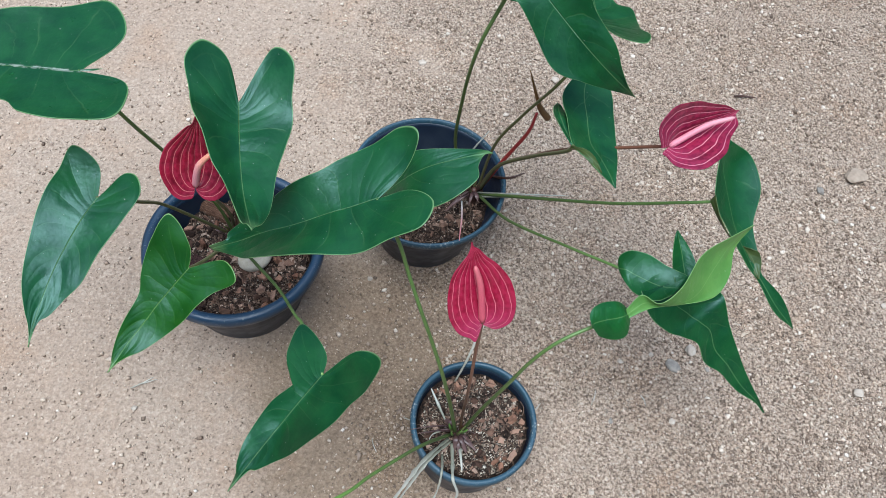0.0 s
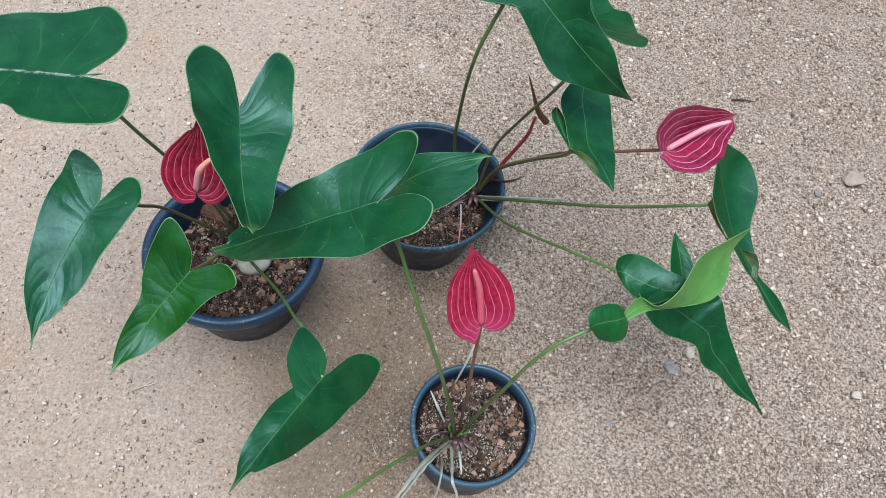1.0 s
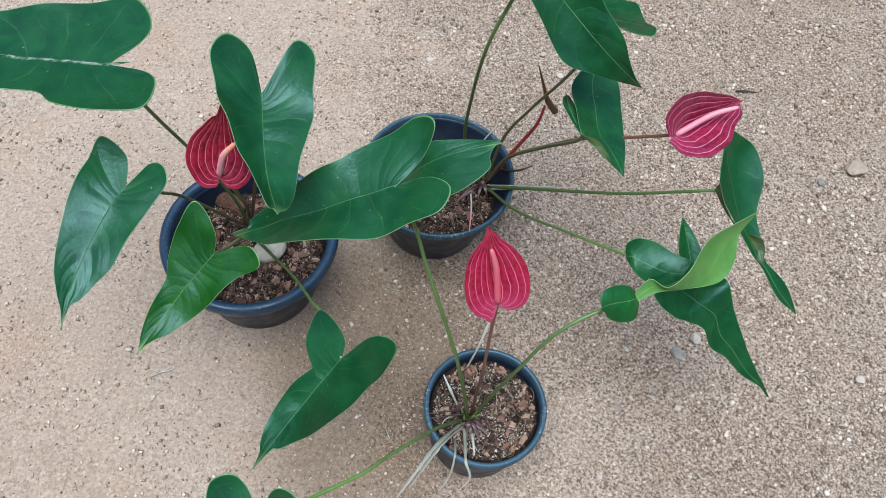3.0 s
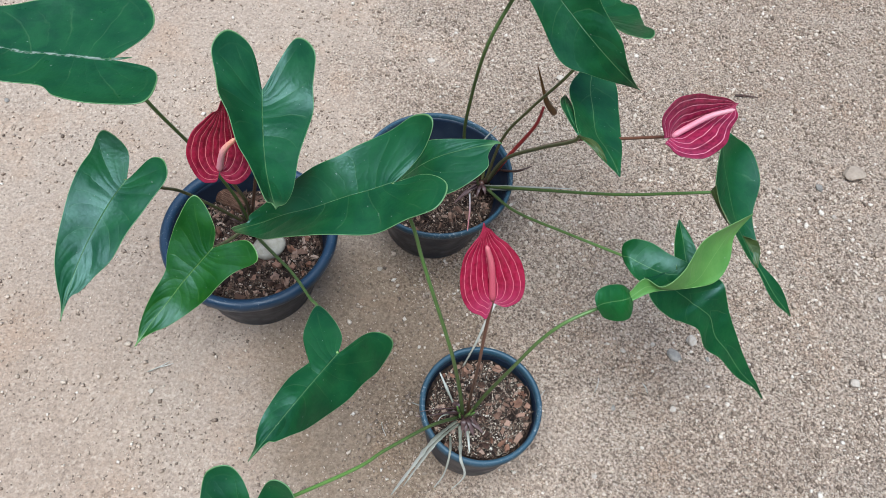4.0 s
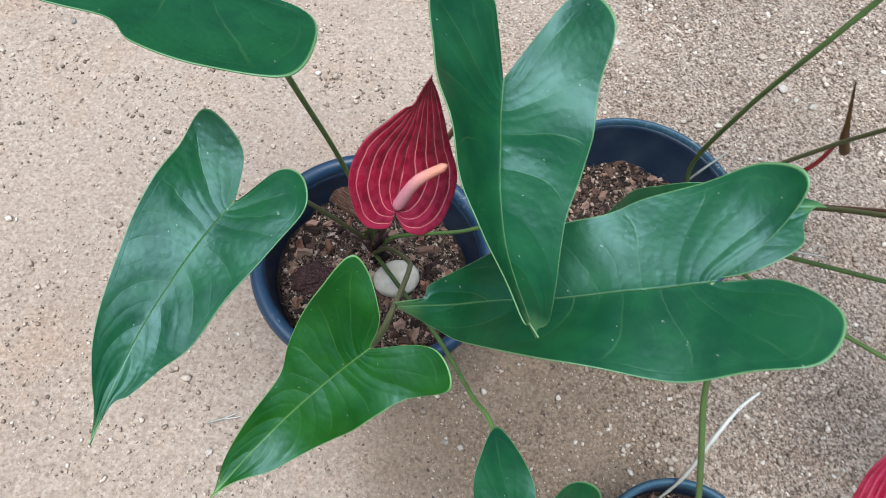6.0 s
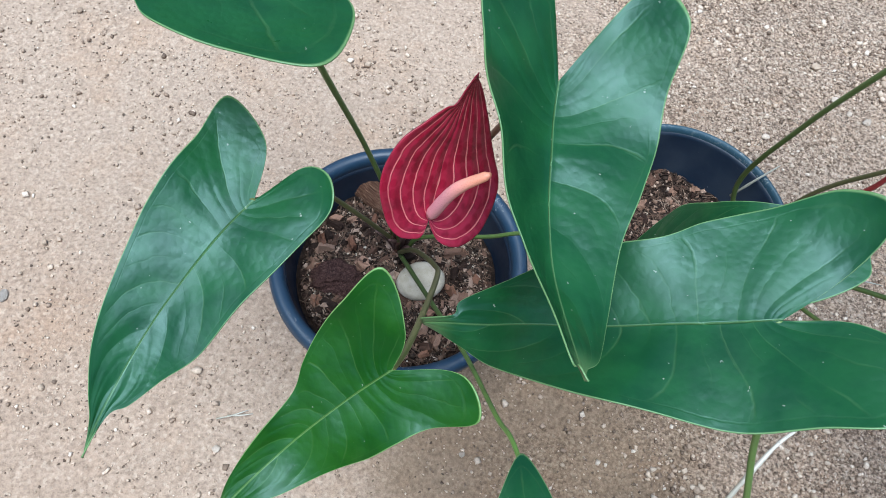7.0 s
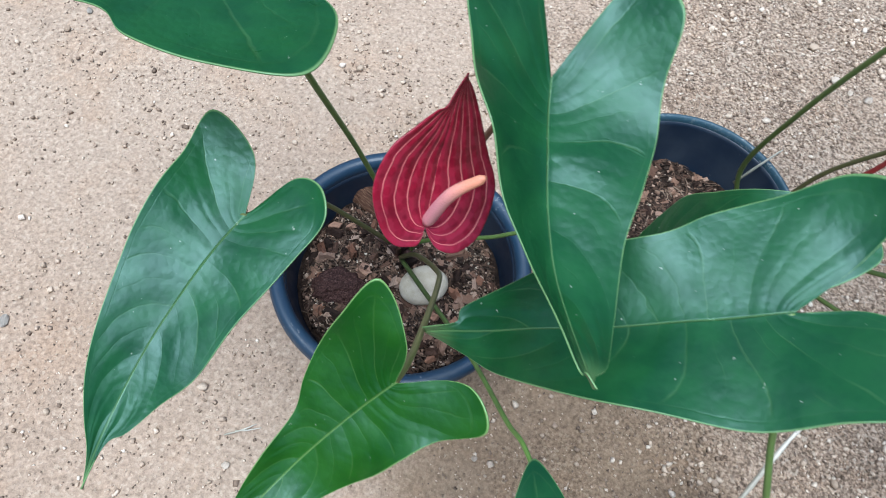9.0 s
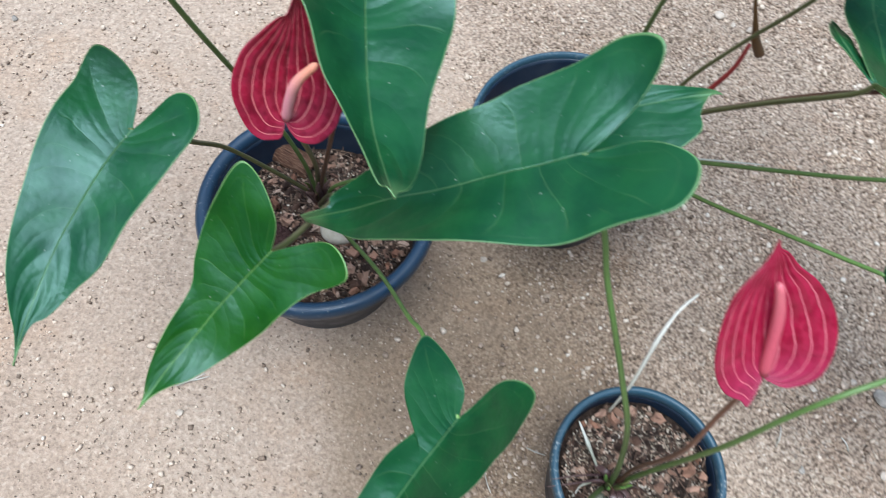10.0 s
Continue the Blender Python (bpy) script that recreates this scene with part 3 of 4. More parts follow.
def scatter(name, places, sizes, material, label, category, flat=0.7, parent=None, solid="octa", lean=0.35):
    """Very many small angular grains in one mesh."""
    base, tris = {"octa": (OCTA, OCTA_FACES), "cube": (CUBE, CUBE_FACES), "ico": (ICO, ICO_FACES)}[solid]
    count, k = len(places), len(base)
    pts = base[None] * (1 + rng.uniform(-0.42, 0.42, (count, k, 3)))
    pts = pts * sizes[:, None, None] * 0.5 * rng.uniform(0.6, 1.3, (count, 1, 3))
    pts[..., 2] *= flat
    tilt, turn = rng.normal(0, lean, count), rng.uniform(0, 6.28, count)
    c, s = np.cos(tilt)[:, None], np.sin(tilt)[:, None]
    y, z = pts[..., 1] * c - pts[..., 2] * s, pts[..., 1] * s + pts[..., 2] * c
    c, s = np.cos(turn)[:, None], np.sin(turn)[:, None]
    pts = np.stack([pts[..., 0] * c - y * s, pts[..., 0] * s + y * c, z], -1) + places[:, None]
    faces = (tris[None] + (np.arange(count) * k)[:, None, None]).reshape(-1)
    me = bpy.data.meshes.new(name)
    me.vertices.add(count * k)
    me.vertices.foreach_set("co", pts.reshape(-1))
    nf = count * len(tris)
    me.loops.add(nf * 3)
    me.loops.foreach_set("vertex_index", faces.astype(np.int32))
    me.polygons.add(nf)
    me.polygons.foreach_set("loop_start", np.arange(0, nf * 3, 3, dtype=np.int32))
    me.update(calc_edges=True)
    me.materials.append(material)
    ob = new(name, me)
    if parent:
        settle(ob, parent)
    return tagged(ob, label, category, kind="stuff")


def clear_of_pots(x, y, extra=0.0):
    keep = np.ones(len(x), bool)
    for cx, cy, _, foot in POTS.values():
        keep &= np.hypot(x - cx, y - cy) > foot + extra
    return keep


def gravel_field(count, low, high, power, material, solid, label, clump=1.0):
    """Loose grains over the sand, thicker where it is coarse, in uneven drifts."""
    x, y = rng.uniform(-1.35, 1.5, count), rng.uniform(-0.1, 2.15, count)
    edge = np.minimum(np.minimum(x + 1.35, 1.5 - x), np.minimum(y + 0.1, 2.15 - y))
    drift = 0.5 + clump * (0.55 * lumps(x, y, 0.075, 7) + 0.35 * lumps(x, y, 0.028, 8))
    weight = np.clip(rough_share(x, y) ** power * drift, 0.0, 1) * np.clip(edge / 0.35, 0, 1)
    keep = (rng.uniform(0, 1, count) < weight) & clear_of_pots(x, y, 0.002)
    x, y = x[keep], y[keep]
    size = low + (high - low) * rng.beta(1.0, 4.0, len(x))
    z = ground_height(x, y) + size * 0.27
    scatter("gravel", np.stack([x, y, z], -1), size, material, label, "gravel", 0.8, None, solid, 0.9)


gravel_field(440000, 0.0020, 0.0056, 0.6, GRIT_SAND, "octa", "fine angular brown grit lying on the sand", 0.7)
gravel_field(130000, 0.0036, 0.0100, 1.15, GRAVEL, "cube", "small tan gravel bits scattered on the sand")
gravel_field(15000, 0.0055, 0.0150, 1.4, GRAVEL_PALE, "ico", "pale coarser gravel scattered on the sand")


def pebble(x, y, size, material, label, turn=0.0, flat=0.7, seed=1.0):
    big = size[0] > 0.0145
    ob = lump("pebble", size, material, seed, 0.30 if big else 0.5, flat, 4 if big else 2)
    ob.data.polygons.foreach_set("use_smooth", [big] * len(ob.data.polygons))
    ob.matrix_world = pose(x, y, float(ground_height(np.float64(x), np.float64(y))) + size[2] * flat * 0.32, 0, 0, turn)
    return tagged(ob, label, "stone", "loose pebbles")


pebble(0.861, 1.107, (0.046, 0.036, 0.026), STONE_TAN, "rounded tan stone half sunk in the sand", 20, 0.7, 1)
pebble(0.524, 0.667, (0.020, 0.018, 0.015), STONE_PALE, "pale rounded pebble on the sand", 40, 0.8, 2)
pebble(0.495, 0.635, (0.026, 0.019, 0.014), STONE_GREY, "grey speckled pebble on the sand", -35, 0.7, 3)
pebble(-0.027, 1.203, (0.017, 0.013, 0.010), STONE_PALE, "small pale pebble on the sand", 10, 0.7, 4)
pebble(-0.330, 0.405, (0.010, 0.008, 0.008), STONE_PALE, "small white pebble on the sand", 60, 0.8, 5)
pebble(0.807, 0.645, (0.018, 0.015, 0.014), STONE_PALE, "pale pebble on the sand", 0, 0.8, 6)
pebble(0.663, 1.354, (0.016, 0.015, 0.012), STONE_TAN, "small tan pebble on the sand", 80, 0.8, 7)
SMALL_STONES = [
    (0.428, 0.517, 12), (0.495, 0.540, 10), (0.784, 1.056, 17), (0.808, 0.991, 11), (0.764, 1.585, 14), (0.873, 0.820, 11),
    (0.395, 0.521, 10), (-0.028, 0.692, 9), (0.062, 0.663, 8), (-0.081, 0.508, 8), (-0.637, 0.461, 14), (0.248, 1.221, 17),
    (0.208, 1.273, 16), (0.299, 1.204, 14), (-0.794, 0.899, 10), (0.407, 0.626, 9), (0.584, 0.471, 10), (0.370, 0.405, 9), (0.552, 0.639, 9),
]
for k, (x, y, mm) in enumerate(SMALL_STONES):
    e = mm / 1000
    pebble(x, y, (e, e * (0.7 + 0.25 * ((k * 37) % 10) / 10), e * 0.75), (STONE_TAN, STONE_PALE, STONE_GREY, STONE_PALE)[k % 4],
           ("small tan pebble on the sand", "small pale pebble on the sand", "small grey pebble on the sand", "small pale pebble on the sand")[k % 4], k * 47, 0.75, 10 + k)
for k in range(46):
    x, y, e = random.uniform(0.25, 1.05), random.uniform(0.35, 1.7), random.uniform(0.006, 0.011)
    pebble(x, y, (e, e * 0.8, e * 0.75), (STONE_TAN, STONE_PALE, STONE_TAN)[k % 3], ("tiny tan pebble on the sand", "tiny pale pebble on the sand", "tiny tan pebble on the sand")[k % 3], k * 31, 0.75, 40 + k)
twig = tube("twig", [(0.622, 1.262, 0.006), (0.645, 1.268, 0.005), (0.672, 1.268, 0.006)], (0.0022, 0.0026, 0.0012), STUB, None, sides=6, uneven=0.5)
tagged(twig, "thin dark dry twig lying on the sand", "twig")


for x, y, turn, long_ in ((0.275, 0.520, 55, 0.021), (0.083, 0.464, -8, 0.024), (-0.333, 0.445, 40, 0.036), (-0.325, 0.448, 28, 0.028), (0.365, 0.554, 78, 0.026), (0.036, 0.415, -60, 0.022), (0.447, 0.566, 120, 0.018)):
    c_, s_ = math.cos(radians(turn)) * long_ / 2, math.sin(radians(turn)) * long_ / 2
    z = float(ground_height(np.float64(x), np.float64(y))) + 0.0032
    straw = tube("straw", [(x - c_, y - s_, z), (x + 0.1 * s_, y - 0.1 * c_, z + 0.002), (x + c_, y + s_, z)], (0.0008, 0.0009, 0.0005), ROOT_PALE, None, sides=5, steps=4, uneven=0.3)
    tagged(straw, "thin pale dry straw lying on the sand", "straw", "dry straws")


# ---- pots ----
def pot(name, where, body, rim, rim_material, label, wobble=0.004):
    cx, cy, _, _ = where
    top = holder(name, (cx, cy, 0), label, "pot", "plant pots")
    bm, rings = lathe(body, 96, wobble)
    bm.faces.new(rings[0][::-1])
    bm.faces.new(rings[-1])
    part("body", bm, PLASTIC, top)
    bm, rings = lathe(rim, 96, wobble)
    for k in range(96):
        bm.faces.new((rings[-1][k], rings[-1][(k + 1) % 96], rings[0][(k + 1) % 96], rings[0][k]))
    part("rim", bm, rim_material, top, "rounded plastic rim")
    return top


pot("plant_pot", POTS["large"],
    [(0.086, 0.0), (0.0895, 0.002), (0.091, 0.006), (0.108, 0.085), (0.118, 0.132), (0.1185, 0.139), (0.1195, 0.146), (0.1165, 0.146), (0.1155, 0.139), (0.105, 0.085), (0.088, 0.008), (0.085, 0.006)],
    [(0.1215, 0.136), (0.129, 0.1365), (0.1322, 0.140), (0.1336, 0.147), (0.1330, 0.153), (0.1305, 0.1572), (0.1265, 0.1588), (0.1215, 0.1578), (0.1180, 0.1545), (0.1168, 0.149), (0.1168, 0.142)],
    PLASTIC_RIM, "large round black plastic pot with thick rim on sand")
pot("plant_pot", POTS["small"],
    [(0.066, 0.0), (0.0695, 0.002), (0.071, 0.006), (0.077, 0.06), (0.0815, 0.108), (0.0822, 0.118), (0.0828, 0.124), (0.0797, 0.124), (0.079, 0.118), (0.0745, 0.06), (0.068, 0.008), (0.066, 0.006)],
    [(0.0832, 0.116), (0.0862, 0.1165), (0.0876, 0.120), (0.0880, 0.128), (0.0872, 0.133), (0.0852, 0.1352), (0.0820, 0.1350), (0.0802, 0.1325), (0.0795, 0.127), (0.0797, 0.120)],
    PLASTIC_BLUE, "small faded blue-black plastic pot with scuffed rim")
pot("plant_pot", POTS["back"],
    [(0.078, 0.0), (0.0815, 0.002), (0.083, 0.006), (0.104, 0.085), (0.1185, 0.132), (0.1195, 0.140), (0.121, 0.146), (0.1185, 0.146), (0.1175, 0.140), (0.1015, 0.085), (0.080, 0.008), (0.078, 0.006)],
    [(0.1212, 0.139), (0.1246, 0.1395), (0.1262, 0.143), (0.1266, 0.149), (0.1258, 0.1525), (0.1238, 0.1538), (0.1215, 0.1530), (0.1200, 0.150), (0.1192, 0.146), (0.1192, 0.142)],
    PLASTIC_BLUE, "round blue-black plastic pot half filled with soil")


# ---- potting mix with bark, fibre and grit ----
def chip_mesh(k, material=BARK):
    rnd = random.Random(100 + k)
    bm = bmesh.new()
    bmesh.ops.create_cube(bm, size=1.0)
    bmesh.ops.subdivide_edges(bm, edges=bm.edges[:], cuts=1, use_grid_fill=True)
    size = (rnd.uniform(0.8, 1.5), rnd.uniform(0.4, 0.8), rnd.uniform(0.45, 0.8))
    for v in bm.verts:
        q = swell(swell(v.co, k, 0.42, 1.5), k + 3, 0.18, 4.0)
        v.co = Vector((q.x * size[0], q.y * size[1], q.z * size[2]))
    me = bpy.data.meshes.new("bark_chip")
    bm.to_mesh(me)
    bm.free()
    me.materials.append(material)
    return me


CHIPS = [chip_mesh(k) for k in range(12)]
FRESH = [chip_mesh(k, FRESH_BARK) for k in range(20, 26)]


def fresh_chips(mix, centre, places, size):
    """Larger orange-brown bark cubes lying on the mix; places: angle and share of the radius."""
    rnd = random.Random(5)
    for k, (angle, r) in enumerate(places):
        ob = new("bark_cube", FRESH[k % 6])
        ob.parent = mix
        e = size * rnd.uniform(0.65, 1.15)
        x, y = r * math.cos(radians(angle)), r * math.sin(radians(angle))
        ob.matrix_basis = pose(x, y, e * 0.22 + 0.002, rnd.gauss(0, 24), rnd.gauss(0, 24), rnd.uniform(0, 360)) @ Matrix.Diagonal((e * 0.70, e * 0.9, e * 1.0, 1))


def soil_height(x, y, level, seed, rough):
    p = Vector((x * 24, y * 24, seed))
    return level + rough * noise.noise(p) + rough * 0.6 * noise.noise(p * 2.7)


def potting_mix(where, radius, level, seed, chips, chip_size, fibres, grit, rough, label, crumbs=2800):
    cx, cy, _, _ = where
    rnd = random.Random(seed)
    top = holder("potting_mix", (cx, cy, level), label, "soil", "potting mix in the pots")
    bm = bmesh.new()
    rings, spokes = 34, 72
    centre = bm.verts.new((0, 0, soil_height(0, 0, 0, seed, rough)))
    last = None
    for i in range(1, rings + 1):
        r = radius * i / rings
        ring = []
        for k in range(spokes):
            a = 2 * math.pi * k / spokes
            x, y = r * math.cos(a), r * math.sin(a)
            ring.append(bm.verts.new((x, y, soil_height(x, y, 0, seed, rough) - 0.010 * max(0, r / radius - 0.75))))
        for k in range(spokes):
            q = (k + 1) % spokes
            bm.faces.new((centre, ring[k], ring[q]) if last is None else (last[k], ring[k], ring[q], last[q]))
        last = ring
    part("soil", bm, SOIL, top, "dark crumbly potting soil")
    for k in range(chips):
        r, a = radius * 0.94 * math.sqrt(rnd.random()), rnd.uniform(0, 6.28)
        x, y = r * math.cos(a), r * math.sin(a)
        e = chip_size * rnd.uniform(0.45, 1.2) * (1.25 if rnd.random() < 0.2 else 0.8)
        ob = new("bark_chip", CHIPS[rnd.randrange(12)])
        ob.parent = top
        ob.matrix_basis = pose(x, y, soil_height(x, y, 0, seed, rough) + e * 0.12, rnd.gauss(0, 34), rnd.gauss(0, 34), rnd.uniform(0, 360)) @ Matrix.Diagonal((e, e, e, 1))
    # strands of coir, as fine bent ribbons
    verts, faces = [], []
    for k in range(fibres):
        r, a = radius * 0.93 * math.sqrt(rnd.random()), rnd.uniform(0, 6.28)
        x, y, turn, wide = r * math.cos(a), r * math.sin(a), rnd.uniform(0, 6.28), rnd.uniform(0.0003, 0.0008)
        step, curve = rnd.uniform(0.002, 0.006), rnd.gauss(0, 0.13)
        base = len(verts)
        for i in range(6):
            if math.hypot(x, y) > radius * 0.97:
                x, y = x * 0.97, y * 0.97
            z = soil_height(x, y, 0, seed, rough) + 0.0015 + 0.002 * math.sin(i * 0.6) * rnd.random()
            sx, sy = -math.sin(turn) * wide, math.cos(turn) * wide
            verts += [(x + sx, y + sy, z), (x, y, z + wide), (x - sx, y - sy, z)]
            x, y, turn = x + math.cos(turn) * step, y + math.sin(turn) * step, turn + curve
        for i in range(5):
            o = base + i * 3
            faces += [(o, o + 3, o + 4, o + 1), (o + 1, o + 4, o + 5, o + 2)]
    me = bpy.data.meshes.new("coir")
    me.from_pydata(verts, [], faces)
    tagged(dress("coir", me, FIBRE, top), "brown coir strands and dry scraps", kind="stuff")
    r, a = radius * 0.95 * np.sqrt(rng.uniform(0, 1, crumbs)), rng.uniform(0, 6.28, crumbs)
    x, y = r * np.cos(a), r * np.sin(a)
    z = np.array([soil_height(p, q, 0, seed, rough) for p, q in zip(x, y)]) + 0.0008
    ob = scatter("loose_soil", np.stack([x, y, z], -1), 0.0018 + 0.006 * rng.beta(1.1, 3.5, crumbs), CRUMB, "loose brown soil crumbs", "", 0.8, None, "cube", 0.7)
    ob.parent = top
    if grit:
        r, a = radius * 0.92 * np.sqrt(rng.uniform(0, 1, grit)), rng.uniform(0, 6.28, grit)
        x, y = r * np.cos(a), r * np.sin(a)
        mask = np.array([noise.noise(Vector((p * 30, q * 30, seed + 3))) for p, q in zip(x, y)])
        x, y = x[mask > -0.32], y[mask > -0.32]
        z = np.array([soil_height(p, q, 0, seed, rough) for p, q in zip(x, y)]) + 0.0006
        ob = scatter("grit", np.stack([x, y, z], -1), 0.0009 + 0.0042 * rng.beta(1.0, 4.0, len(x)), GRIT, "pale coarse grit on the soil", "", 0.8, None, "cube")
        ob.parent = top
    return top


mix = potting_mix(POTS["large"], 0.1085, 0.106, 3, 290, 0.0092, 620, 2600, 0.009, "brown bark and coir potting mix in the large pot", 4200)
fresh_chips(mix, POTS["large"], [(5, 0.06), (-20, 0.075), (-45, 0.07), (-70, 0.085), (40, 0.04), (150, 0.08), (170, 0.06), (200, 0.085), (225, 0.09), (250, 0.07), (290, 0.06), (310, 0.095), (340, 0.095), (20, 0.085), (185, 0.04), (60, 0.07), (160, 0.095), (135, 0.07), (180, 0.09), (-10, 0.095), (-30, 0.055)], 0.0135)
mix = potting_mix(POTS["small"], 0.0775, 0.112, 7, 150, 0.0072, 190, 6500, 0.0065, "gritty potting mix with bark chips in the small pot", 1500)
fresh_chips(mix, POTS["small"], [(28, 0.066), (12, 0.069), (18, 0.058), (40, 0.070), (140, 0.062), (128, 0.068), (120, 0.058), (148, 0.069), (100, 0.064), (-38, 0.064), (-30, 0.069), (-52, 0.060), (-62, 0.050), (-20, 0.045), (75, 0.066), (-48, 0.069), (0, 0.060)], 0.0120)
mix = potting_mix(POTS["back"], 0.1035, 0.088, 11, 200, 0.0080, 420, 700, 0.008, "dark brown crumbly potting mix in the back pot")
fresh_chips(mix, POTS["back"], [(140, 0.06), (155, 0.075), (165, 0.055), (120, 0.08), (180, 0.07), (200, 0.085)], 0.010)

river_stone = lump("river_stone", (0.052, 0.042, 0.032), STONE_CREAM, 3.4, 0.05, 0.9, 4)
river_stone.matrix_world = pose(-0.195, 0.632, 0.119, 8, -6, 35)
tagged(river_stone, "smooth oval cream stone lying on potting mix", "stone")


def coconut_husk():
    bm = bmesh.new()
    bmesh.ops.create_grid(bm, x_segments=24, y_segments=12, size=0.5)
    for v in bm.verts:
        x, y = v.co.x, v.co.y
        v.co = Vector((x * 0.052, y * 0.030, 0.010 - 0.035 * y * y - 0.012 * x * x + 0.003 * noise.noise(Vector((x * 3, y * 14, 2)))))
        v.co.x += 0.005 * noise.noise(Vector((0, y * 30, 5))) * (1 if abs(x) > 0.45 else 0.2)
    ob = part("coconut_husk", bm, HUSK)
    sol = ob.modifiers.new("thickness", "SOLIDIFY")
    sol.thickness = 0.004
    ob.matrix_world = pose(-0.280, 0.708, 0.112, 28, 4, -18)
    return tagged(ob, "curved brown fibrous coconut husk piece on soil", "husk")


coconut_husk()


def clod():
    """A matted dark lump of old coir lying on the mix."""
    bm = bmesh.new()
    bmesh.ops.create_icosphere(bm, subdivisions=5, radius=1.0)
    for v in bm.verts:
        v.co = swell(swell(swell(v.co, 8, 0.30, 1.3), 12, 0.12, 4.5), 15, 0.07, 11.0)
        v.co = Vector((v.co.x * 0.029, v.co.y * 0.021, v.co.z * 0.012))
    ob = part("coir_clod", bm, CLOD)
    ob.matrix_world = pose(-0.278, 0.600, 0.110, 6, -4, 25)
    return tagged(ob, "dark matted clod of old coir on soil", "soil clod")


clod()

# ---- plants ----
LEAF_A = dict(at=(-0.2989, 0.5778, 0.5545), turn=(4.6, 0.3, -169.9), length=0.2887, form=(-0.334, 0.009, 0.123, 0.007, 0.135, -0.143),
    left=(0.9, 0.8, 0.68, 0.554, 0.277, 0.267, 0.265, 0.305, 0.232, 0.155), right=(0.9, 0.8, 0.677, 0.487, 0.398, 0.329, 0.349, 0.223, 0.02, 0.079))
LEAF_B = dict(at=(-0.133, 0.5678, 0.561), turn=(-13.2, 16.8, -76.7), length=0.1559, form=(-0.762, -0.147, 0.385, 0.146, -0.352, 0.055),
    left=(0.957, 0.917, 0.78, 0.555, 0.429, 0.369, 0.338, 0.418, 0.4, 0.025), right=(0.965, 0.981, 0.666, 0.538, 0.39, 0.339, 0.323, 0.417, 0.44, 0.296))
LEAF_C = dict(at=(-0.263, 0.4797, 0.4835), turn=(-4.7, 8.9, -108.2), length=0.1537, form=(0.185, -0.801, 0.178, 0.191, -0.429, 0.194),
    left=(0.847, 0.786, 0.667, 0.541, 0.355, 0.274, 0.256, 0.306, 0.297, 0.214), right=(0.894, 0.819, 0.706, 0.529, 0.384, 0.301, 0.297, 0.401, 0.234, 0.02))
LEAF_D = dict(at=(-0.1565, 0.4283, 0.4673), turn=(-22, 36.3, -133.3), length=0.1278, form=(-0.481, -0.272, 0.158, 0.185, -0.116, 0.12),
    left=(0.895, 0.799, 0.702, 0.531, 0.382, 0.284, 0.279, 0.428, 0.328, 0.02), right=(0.956, 0.86, 0.644, 0.445, 0.38, 0.342, 0.352, 0.454, 0.197, 0.021))
LEAF_E = dict(at=(0.0142, 0.5186, 0.516), turn=(2.9, 18.4, -158.3), length=0.1934, form=(0.265, -1.111, 0.204, -0.001, 0.101, -0.118),
    left=(0.944, 0.864, 0.765, 0.59, 0.417, 0.339, 0.311, 0.383, 0.358, 0.182), right=(0.894, 0.869, 0.744, 0.579, 0.367, 0.323, 0.322, 0.395, 0.376, 0.02))
LEAF_F = dict(at=(-0.02, 0.3923, 0.3371), turn=(-21.6, -10.8, -113.9), length=0.1568, form=(0.031, 0.065, -0.399, -0.172, -0.108, 0.039),
    left=(0.834, 0.791, 0.695, 0.574, 0.435, 0.359, 0.335, 0.446, 0.555, 0.368), right=(0.887, 0.818, 0.676, 0.411, 0.175, 0.237, 0.329, 0.467, 0.177, 0.022))
LEAF_G = dict(at=(-0.015, 0.6505, 0.2895), turn=(34.7, -78.7, -17.5), length=0.2028, form=(1.313, 0.2, 0.12, -0.245, 0, 0),
    left=(0.955, 0.8, 0.63, 0.44, 0.31, 0.15, 0.11, 0.09, 0.07, 0.06), right=(0.965, 0.92, 0.903, 0.714, 0.414, 0.256, 0.187, 0.149, 0.124, 0.088))
LEAF_H = dict(at=(0.1196, 0.7954, 0.5976), turn=(45.2, 7.3, -53.9), length=0.2073, form=(1.292, 0.2, 0.101, 0.024, 0.064, 0.019),
    left=(0.894, 0.767, 0.632, 0.427, 0.392, 0.369, 0.377, 0.4, 0.361, 0.221), right=(0.923, 0.824, 0.703, 0.545, 0.21, 0.195, 0.269, 0.351, 0.353, 0.229))
LEAF_I = dict(at=(0.2387, 0.8568, 0.4781), turn=(4.7, 21.5, 103.7), length=0.2178, form=(-0.488, -0.002, 0.096, -0.075, 0.04, -0.122),
    left=(0.93, 0.8, 0.66, 0.52, 0.42, 0.38, 0.38, 0.4, 0.36, 0.22), right=(0.898, 0.681, 0.486, 0.362, 0.359, 0.254, 0.206, 0.26, 0.288, 0.174))
LEAF_O = dict(at=(-0.0545, 0.1927, 0.3981), turn=(-4.7, 47.5, -95.3), length=0.1372, form=(0.414, 0.26, 0.099, -0.047, -0.062, -0.224),
    left=(0.932, 0.801, 0.66, 0.517, 0.411, 0.362, 0.349, 0.366, 0.386, 0.308), right=(0.932, 0.801, 0.658, 0.513, 0.407, 0.359, 0.356, 0.431, 0.383, 0.161))
